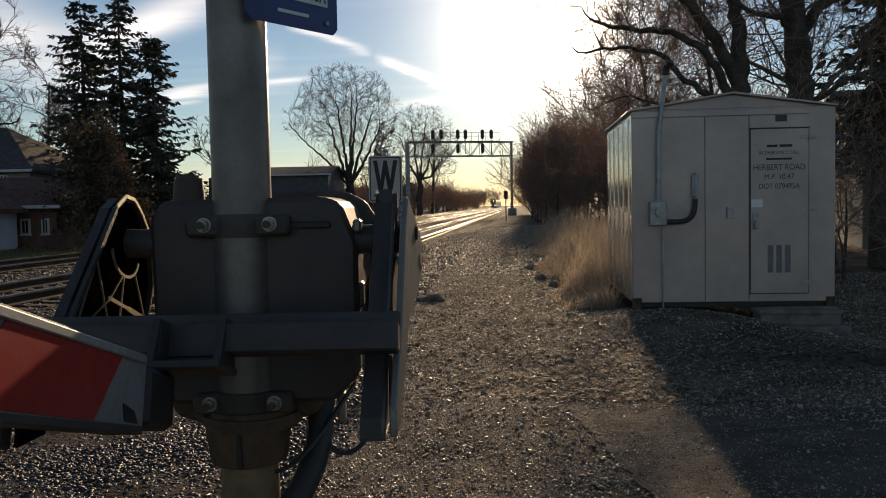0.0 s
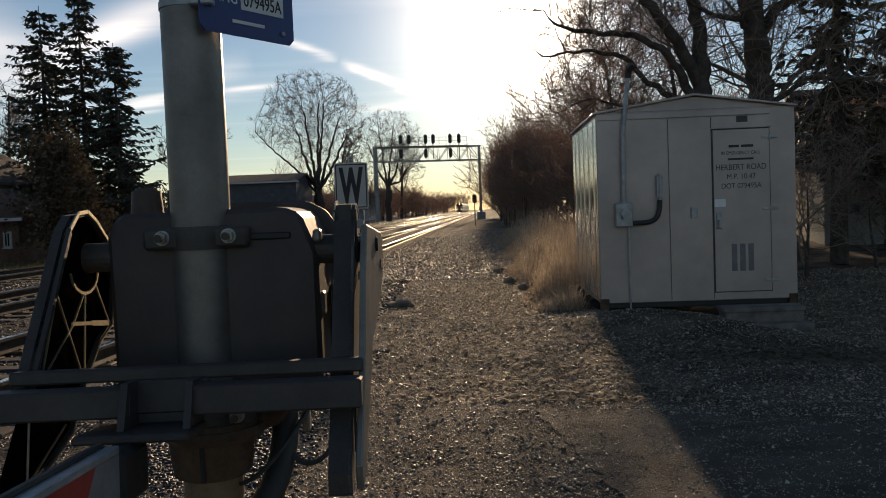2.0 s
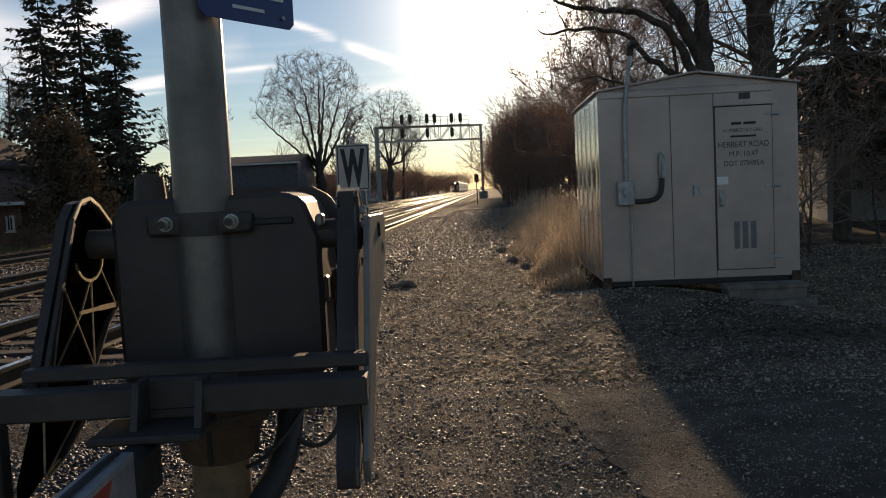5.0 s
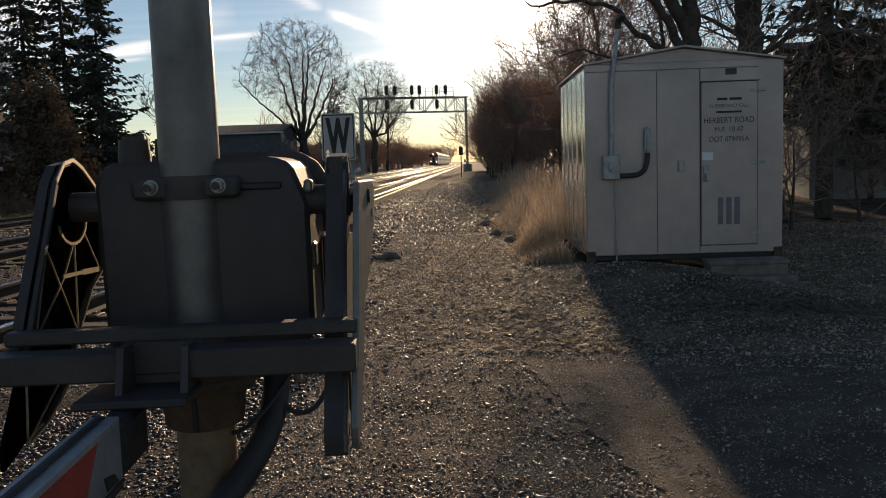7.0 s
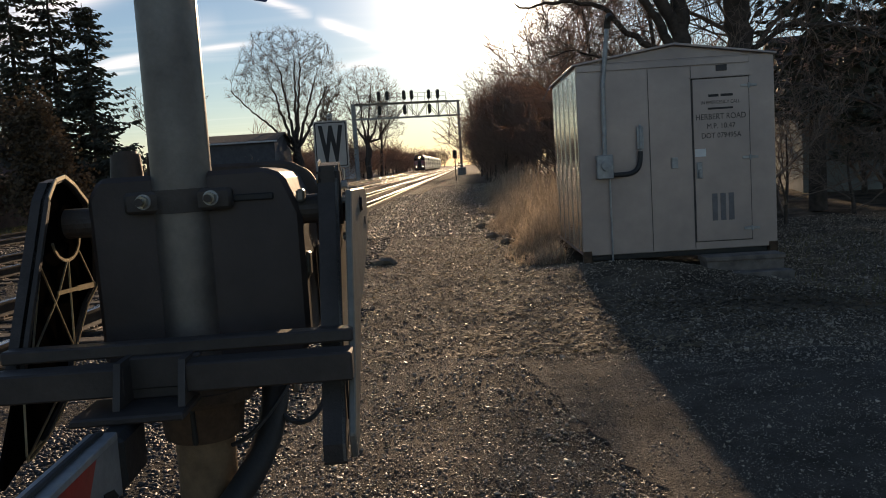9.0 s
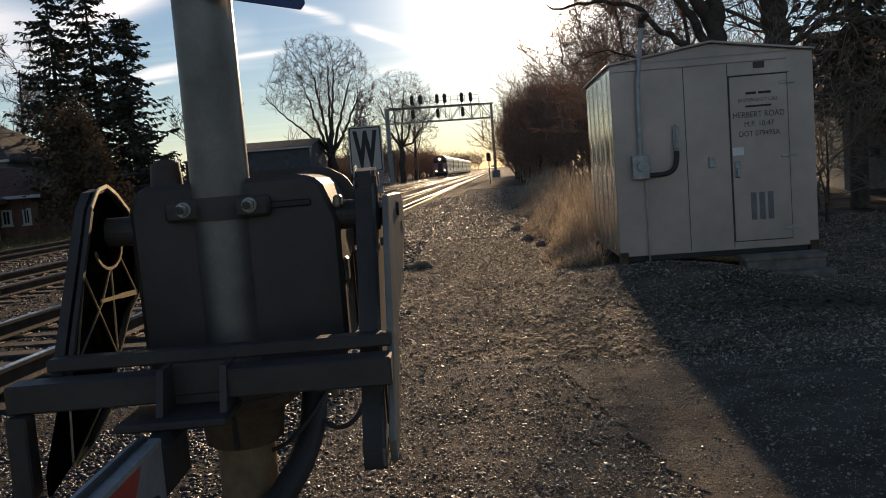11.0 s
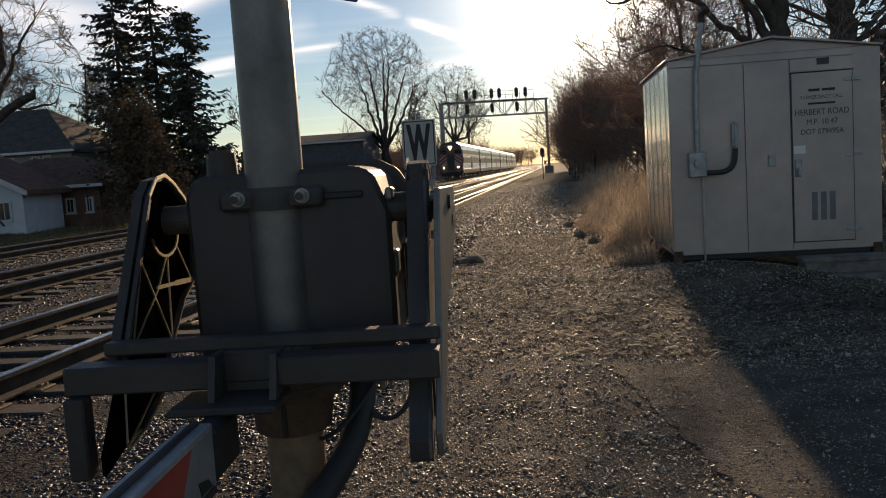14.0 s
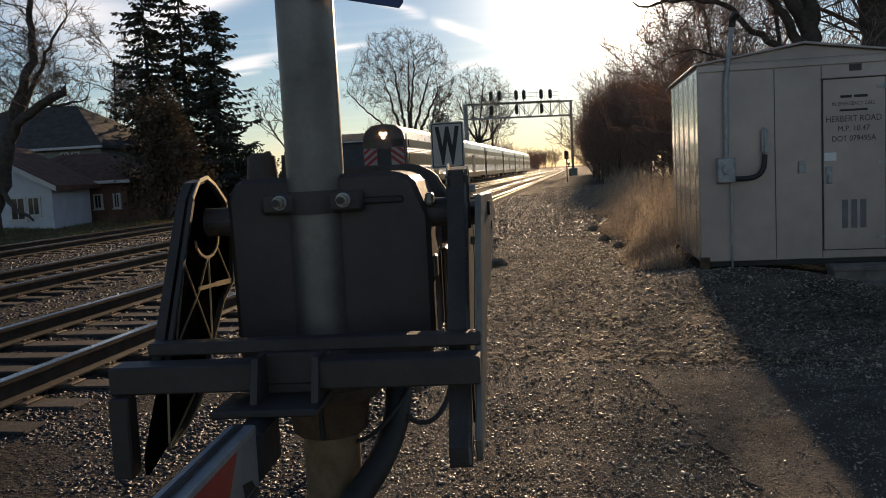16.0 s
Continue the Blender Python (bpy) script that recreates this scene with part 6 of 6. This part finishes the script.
# ---- houses ----
def window(parent, x0, x1, z0, z1, y, two=True):
    w = part("window", box(x0 - 0.07, x1 + 0.07, y - 0.05, y + 0.02, z0 - 0.07, z1 + 0.07, 0.01), M["trimw"], parent, "white framed window")
    xs = (x0, (x0 + x1) / 2, x1) if two else (x0, x1)
    for a, b in zip(xs, xs[1:]):
        part("pane", box(a + 0.02, b - 0.02, y - 0.062, y - 0.048, z0, z1), M["glass"], w)
    part("sill", box(x0 - 0.1, x1 + 0.1, y - 0.09, y + 0.0, z0 - 0.11, z0 - 0.06), M["trimw"], w)


def house(name, label, at, rot, w, d, h, ridge, wall, roof, wins, ridge_along_x=True, over=0.35, gable=None, hip=None):
    s = thing(name, label, "house", at)
    s.rotation_euler = (0, 0, radians(rot))
    part("wall", box(0, w, 0, d, -0.4, h), M[wall], s)
    if hip:
        a, b, o = hip[0], w - hip[1], over
        v = [(-o, -o, h - 0.1), (w + o, -o, h - 0.1), (w + o, d + o, h - 0.1), (-o, d + o, h - 0.1)]
        v += [(x, y, z + 0.14) for x, y, z in v] + [(a, d / 2, ridge), (b, d / 2, ridge)]
        mesh_ob("roof", v, [(3, 2, 1, 0), (0, 1, 5, 4), (1, 2, 6, 5), (2, 3, 7, 6), (3, 0, 4, 7), (4, 5, 9, 8), (5, 6, 9), (6, 7, 8, 9), (7, 4, 8)], M[roof], s)
        part("gutter", box(-o, w + o, -o - 0.1, -o, h - 0.08, h + 0.05, 0.02), M["trimw"], s)
    elif ridge_along_x:
        part("gable", plate([(0, h), (d, h), (d / 2, ridge - 0.05)], 0, 0.02, w - 0.02), M[gable or wall], s)
        for o in ([(-over, h - 0.12), (-over, h + 0.05), (d / 2, ridge + 0.08), (d / 2, ridge - 0.1)], [(d + over, h - 0.12), (d + over, h + 0.05), (d / 2, ridge + 0.08), (d / 2, ridge - 0.1)]):
            part("roof", plate(o, 0, -over, w + over), M[roof], s)
        part("gutter", box(-over, w + over, -over - 0.1, -over, h - 0.14, h + 0.02, 0.02), M["trimw"], s)
    else:
        part("gable", plate([(0, h), (w, h), (w / 2, ridge - 0.05)], 1, 0.02, d - 0.02), M[gable or wall], s)
        for o in ([(-over, h - 0.2), (-over, h - 0.02), (w / 2, ridge + 0.08), (w / 2, ridge - 0.1)], [(w + over, h - 0.2), (w + over, h - 0.02), (w / 2, ridge + 0.08), (w / 2, ridge - 0.1)]):
            part("roof", plate(o, 1, -over, d + over), M[roof], s)
        for o in ([(-over, h - 0.24), (-over, h - 0.05), (w / 2, ridge + 0.04), (w / 2, ridge - 0.16)], [(w + over, h - 0.24), (w + over, h - 0.05), (w / 2, ridge + 0.04), (w / 2, ridge - 0.16)]):
            part("barge_board", plate(o, 1, -over - 0.06, -over), M["trimw"], s)
    for x0, x1, z0, z1 in wins:
        window(s, x0, x1, z0, z1, 0.0)
    return s


house("garage", "low white gabled garage with a dark doorway", (-24.5, 28.0, 0.2), 8, 5.2, 3.2, 1.55, 3.05, "siding_w", "shingle", [(3.65, 4.15, 0.35, 1.1), (4.3, 4.7, 0.5, 1.1)], False)
house("brick_house", "low brown brick house with a reddish shingle roof", (-24.6, 32.2, 0.15), 3, 6.1, 4.6, 1.65, 2.95, "brick", "shingle", [(4.7, 4.97, 0.6, 1.1), (5.55, 5.75, 0.6, 1.1)], hip=(2.0, 2.0))
house("grey_house", "two-storey grey-green house with a hipped roof", (-35.2, 39.6, 0.2), 0, 11.4, 8.0, 3.45, 6.0, "siding_g", "shingle_g", [(7.85, 8.2, 2.6, 3.2), (9.3, 9.6, 2.5, 3.2), (9.9, 10.2, 2.5, 3.2)], hip=(3.6, 3.6))
house("dark_building", "dark grey flat-fronted building beyond the tracks", (-26.7, 80, 0), 3, 8.5, 10, 4.9, 5.8, "siding_d", "shingle_g", [(1.0, 1.8, 2.6, 3.8)])
house("far_house", "far low house among bare trees", (-33, 150, 0), 0, 12, 8, 3, 5.2, "siding_w", "shingle_g", [(2, 3, 1, 2.2), (7, 8, 1, 2.2)])
house("side_house", "shaded house behind the trees", (10.5, 27, 0), -10, 9, 8, 3.0, 5.2, "siding_g", "shingle_g", [(1.5, 2.5, 1.0, 2.2), (5.0, 6.0, 1.0, 2.2)])


# ---- litter and small growth ----
def leaf_litter():
    rng = random.Random(12)
    v, f = [], []
    for _ in range(5200):
        x, y = rng.gauss(3.6, 1.1), rng.gauss(8.4, 0.55)
        z = float(ground_height(np.array(x), np.array(y))) + rng.uniform(0.004, 0.022)
        a, r = rng.uniform(0, 6.28), rng.uniform(0.018, 0.042)
        d, w = Vector((math.cos(a), math.sin(a), rng.uniform(-0.35, 0.35))) * r, Vector((-math.sin(a), math.cos(a), rng.uniform(-0.3, 0.3))) * r * 0.6
        c, o = Vector((x, y, z)), len(v)
        v += [tuple(c - d), tuple(c + w), tuple(c + d), tuple(c - w)]
        f.append((o, o + 1, o + 2, o + 3))
    tagged(mesh_ob("leaf_litter", v, f, M["oakleaf"]), "dark brown fallen leaves on damp gravel", "leaves", kind="stuff")


leaf_litter()


def straw_litter():
    rng = random.Random(14)
    v, f = [], []
    for _ in range(15000):
        y = 6.5 + 34 * rng.random() ** 1.3
        x = rng.gauss(0.25 + 0.6 * math.sin(y * 0.4), 0.75 + 0.01 * y)
        if 1.4 < x < 4.1 and 10.9 < y < 14.2:
            continue
        z = float(ground_height(np.array(x), np.array(y))) + rng.uniform(0.006, 0.03)
        a, r = rng.uniform(0, 6.28), rng.uniform(0.02, 0.06)
        d, w = Vector((math.cos(a), math.sin(a), rng.uniform(-0.2, 0.35))) * r, Vector((-math.sin(a), math.cos(a), rng.uniform(-0.3, 0.3))) * r * rng.uniform(0.08, 0.4)
        c, o = Vector((x, y, z)), len(v)
        v += [tuple(c - d), tuple(c + w), tuple(c + d), tuple(c - w)]
        f.append((o, o + 1, o + 2, o + 3))
    tagged(mesh_ob("straw_litter", v, f, M["straw"]), "dead leaves and straw strewn along the path", "litter", kind="stuff")


straw_litter()


def wood_chunk(at, size, turn, seed):
    rng = random.Random(seed)
    bm = bmesh.new()
    bmesh.ops.create_icosphere(bm, subdivisions=2, radius=1)
    for vert in bm.verts:
        k = 1 + rng.uniform(-0.22, 0.22)
        vert.co = Vector((vert.co.x * size[0] * k, vert.co.y * size[1] * k, max(-0.3, vert.co.z) * size[2] * k))
    t = part("wood_chunk", bm, M["debris"], None, "broken dark bark chunk lying on the gravel path")
    tagged(t, category="debris", group="bark chunks on the path")
    t.matrix_local = pose(at[0], at[1], float(ground_height(np.array(at[0]), np.array(at[1]))) + size[2] * 0.25, 0, 0, turn)


for i, (x, y, w, tn) in enumerate(((-1.45, 13.4, 0.24, 8), (0.40, 17.0, 0.15, 20), (0.62, 15.6, 0.13, -12), (0.25, 19.6, 0.17, 5), (0.85, 14.2, 0.11, 40))):
    wood_chunk((x, y), (w, w * 0.5, 0.09), tn, 60 + i)
blades("grass_tufts", "small green grass tufts in the gravel", 9, 900,
       lambda g, n: (np.array([-0.15, 0.25, 0.05, 0.55])[g.integers(0, 4, n)] + g.normal(0, 0.07, n), np.array([3.2, 3.05, 3.35, 3.15])[g.integers(0, 4, n)] + g.normal(0, 0.06, n)),
       lambda g, x, y: g.uniform(0.012, 0.04, len(x)), M["lawn"], 0.6, 0.003)


def board_fence():
    f = thing("board_fence", "weathered board fence in the shade of the spruces", "fence", (-24.0, 46.4, 0.2))
    rng = random.Random(2)
    for i in range(33):
        part("board", box(i * 0.2, i * 0.2 + 0.17, rng.uniform(-0.01, 0.01), 0.03, 0.0, 1.7 + rng.uniform(-0.04, 0.04), 0.004), M["wood"], f)
    for z in (0.4, 1.4):
        part("rail", box(0, 6.6, 0.035, 0.09, z, z + 0.09), M["wood"], f)


board_fence()
leafy_bush("evergreen_shrub", "dark dense evergreen shrub beside the fence", 71, (-18.6, 45.6, 0.2), (1.8, 1.2, 2.6), 5000, M["needle"], (0.08, 0.16))
leafy_bush("evergreen_shrub", "dark dense evergreen shrub beside the fence", 72, (-18.6, 55.0, 0.2), (1.8, 1.2, 2.2), 4000, M["needle"], (0.08, 0.16))


# ---- train ----
def make_train():
    t = thing("commuter_train", "stainless double-deck commuter train with a red and white striped cab front", "train", (TRACKS[2], 60, RAIL_TOP))
    L, GAP, n = 25.6, 0.6, 6
    half = 1.52
    prof = [(-half, 0.95), (-half, 3.75), (-1.32, 4.35), (-0.85, 4.72), (0, 4.85), (0.85, 4.72), (1.32, 4.35), (half, 3.75), (half, 0.95)]

    def fluted(s):
        """The side's outline from the bottom up, with horizontal flutes."""
        out, z = [], 0.95
        while z < 3.75:
            plain = 1.85 < z < 2.75 or 3.12 < z < 3.75
            out += [(s * half, z)] if plain else [(s * (half + 0.03), z), (s * half, z + 0.055)]
            z += 0.11
        return out
    side = fluted(1)
    body = [(-x, z) for x, z in side] + prof[2:-2] + side[::-1]
    for i in range(n):
        y0 = i * (L + GAP)
        c = part("coach", plate(body, 1, y0, y0 + L), M["stainless"], t, "fluted stainless coach")
        for s in (-1, 1):
            x = s * half
            for z0, z1 in ((1.98, 2.68), (3.22, 3.72)):
                part("window_band", box(min(x, x + s * 0.034), max(x, x + s * 0.034), y0 + 1.2, y0 + L - 1.2, z0, z1), M["coachdark"], c)
            part("door", box(min(x, x + s * 0.042), max(x, x + s * 0.042), y0 + L / 2 - 1.1, y0 + L / 2 + 1.1, 1.1, 3.05), M["coachdark"], c)
        for yb in (y0 + 3.6, y0 + L - 3.6):
            bg = part("bogie", box(-1.1, 1.1, yb - 1.6, yb + 1.6, 0.35, 0.8, 0.06), M["black"], c)
            for dy in (-1.2, 1.2):
                for s in (-0.755, 0.755):
                    part("wheel", cyl((s - 0.06, yb + dy, 0.46), (s + 0.06, yb + dy, 0.46), 0.46, seg=18), M["rail"], bg)
        for s in (-1, 1):
            part("skirt", box(min(s * 1.50, s * 1.56), max(s * 1.50, s * 1.56), y0 + 0.3, y0 + L - 0.3, 0.62, 1.16, 0.01), M["coachdark"], c)
            for yd in (y0 + 0.25, y0 + L - 0.45):
                part("end_post", box(min(s * 1.52, s * 1.57), max(s * 1.52, s * 1.57), yd, yd + 0.2, 0.95, 4.1), M["coachdark"], c)
        part("underframe", box(-1.2, 1.2, y0 + 5.8, y0 + L - 5.8, 0.45, 0.95, 0.05), M["black"], c)
        if i:
            part("gangway", box(-0.5, 0.5, y0 - GAP, y0, 1.1, 3.2), M["black"], c)
    # cab front
    f = part("cab_front", plate([(p[0] * 0.985, p[1] if p[1] > 1 else 0.9) for p in prof], 1, -0.10, 0.0, bevel=0.03), M["coachgrey"], t, "brown-grey cab front")
    part("cab_door", box(-0.42, 0.42, -0.13, -0.10, 1.15, 3.1, 0.02), M["coachdark"], f)
    for s in (-1, 1):
        x0, x1 = sorted((s * 0.52, s * 1.45))
        part("white_panel", box(x0, x1, -0.125, -0.10, 1.7, 3.15), M["coachwhite"], f)
        for z in (1.72, 2.18):
            za, zb = (z, z + 0.70) if s < 0 else (z + 0.70, z)
            part("red_stripe", plate([(x0, za), (x1, zb), (x1, zb + 0.25), (x0, za + 0.25)], 1, -0.132, -0.126), M["coachred"], f)
        xa, xb = (x0, x1) if s < 0 else (x1, x0)
        part("red_stripe", plate([(xa, 2.68), (xa, 2.93), (xa + (xb - xa) * 0.28, 3.14), (xa + (xb - xa) * 0.62, 3.14)], 1, -0.132, -0.126), M["coachred"], f)
        part("cab_window", box(x0 + 0.05, x1 - 0.08, -0.125, -0.10, 3.25, 3.75), M["glass"], f)
        part("ditch_light", cyl((s * 0.95, -0.17, 1.45), (s * 0.95, -0.10, 1.45), 0.11, seg=12), M["headlight"], f, "lit ditch light")
    for x, z in ((-0.16, 4.15), (0.16, 4.15), (0.0, 3.9)):
        part("headlight", cyl((x, -0.17, z), (x, -0.10, z), 0.10, seg=12), M["headlight"], f, "lit headlight")
    part("pilot", box(-1.35, 1.35, -0.12, 0.0, 0.35, 0.9, 0.04), M["black"], f)
    return t


train = make_train()


def far_train():
    t = thing("far_train", "distant train with lit headlights on the middle track", "train", (TRACKS[1], 900, RAIL_TOP))
    part("body", box(-1.5, 1.5, 0, 60, 0.0, 4.4, 0.3), M["coachgrey"], t)
    for x, z in ((0, 3.9), (-0.9, 1.5), (0.9, 1.5)):
        part("headlight", cyl((x, -0.1, z), (x, 0.02, z), 0.22, seg=10), M["headlight"], t, "lit headlight")
    return t


second_train = far_train()


# ---- what moves ----
def motions():
    x, _, z = TRACKS[2], 0, RAIL_TOP
    walk(train, [(t, pose(x, 58.5 + (16.0 - t) * 26.2, z)) for t in (0.0, 4.0, 8.0, 12.0, 16.0)])
    walk(second_train, [(t, pose(TRACKS[1], 800 + (16.0 - t) * 26.0, z)) for t in (0.0, 16.0)])
    sx, sy, sz = SHAFT
    walk(gate_arm, [(t, pose(sx, sy, sz, -a, 0, TURN)) for t, a in GATE])


GATE = [(0.0, 16.9), (0.5, 13.6), (1.0, 9.9), (1.5, 6.8), (2.0, 4.3), (2.5, 1.8), (3.0, 0.2), (3.4, 0.0), (4.0, 0.0), (16.0, 0.0)]

motions()
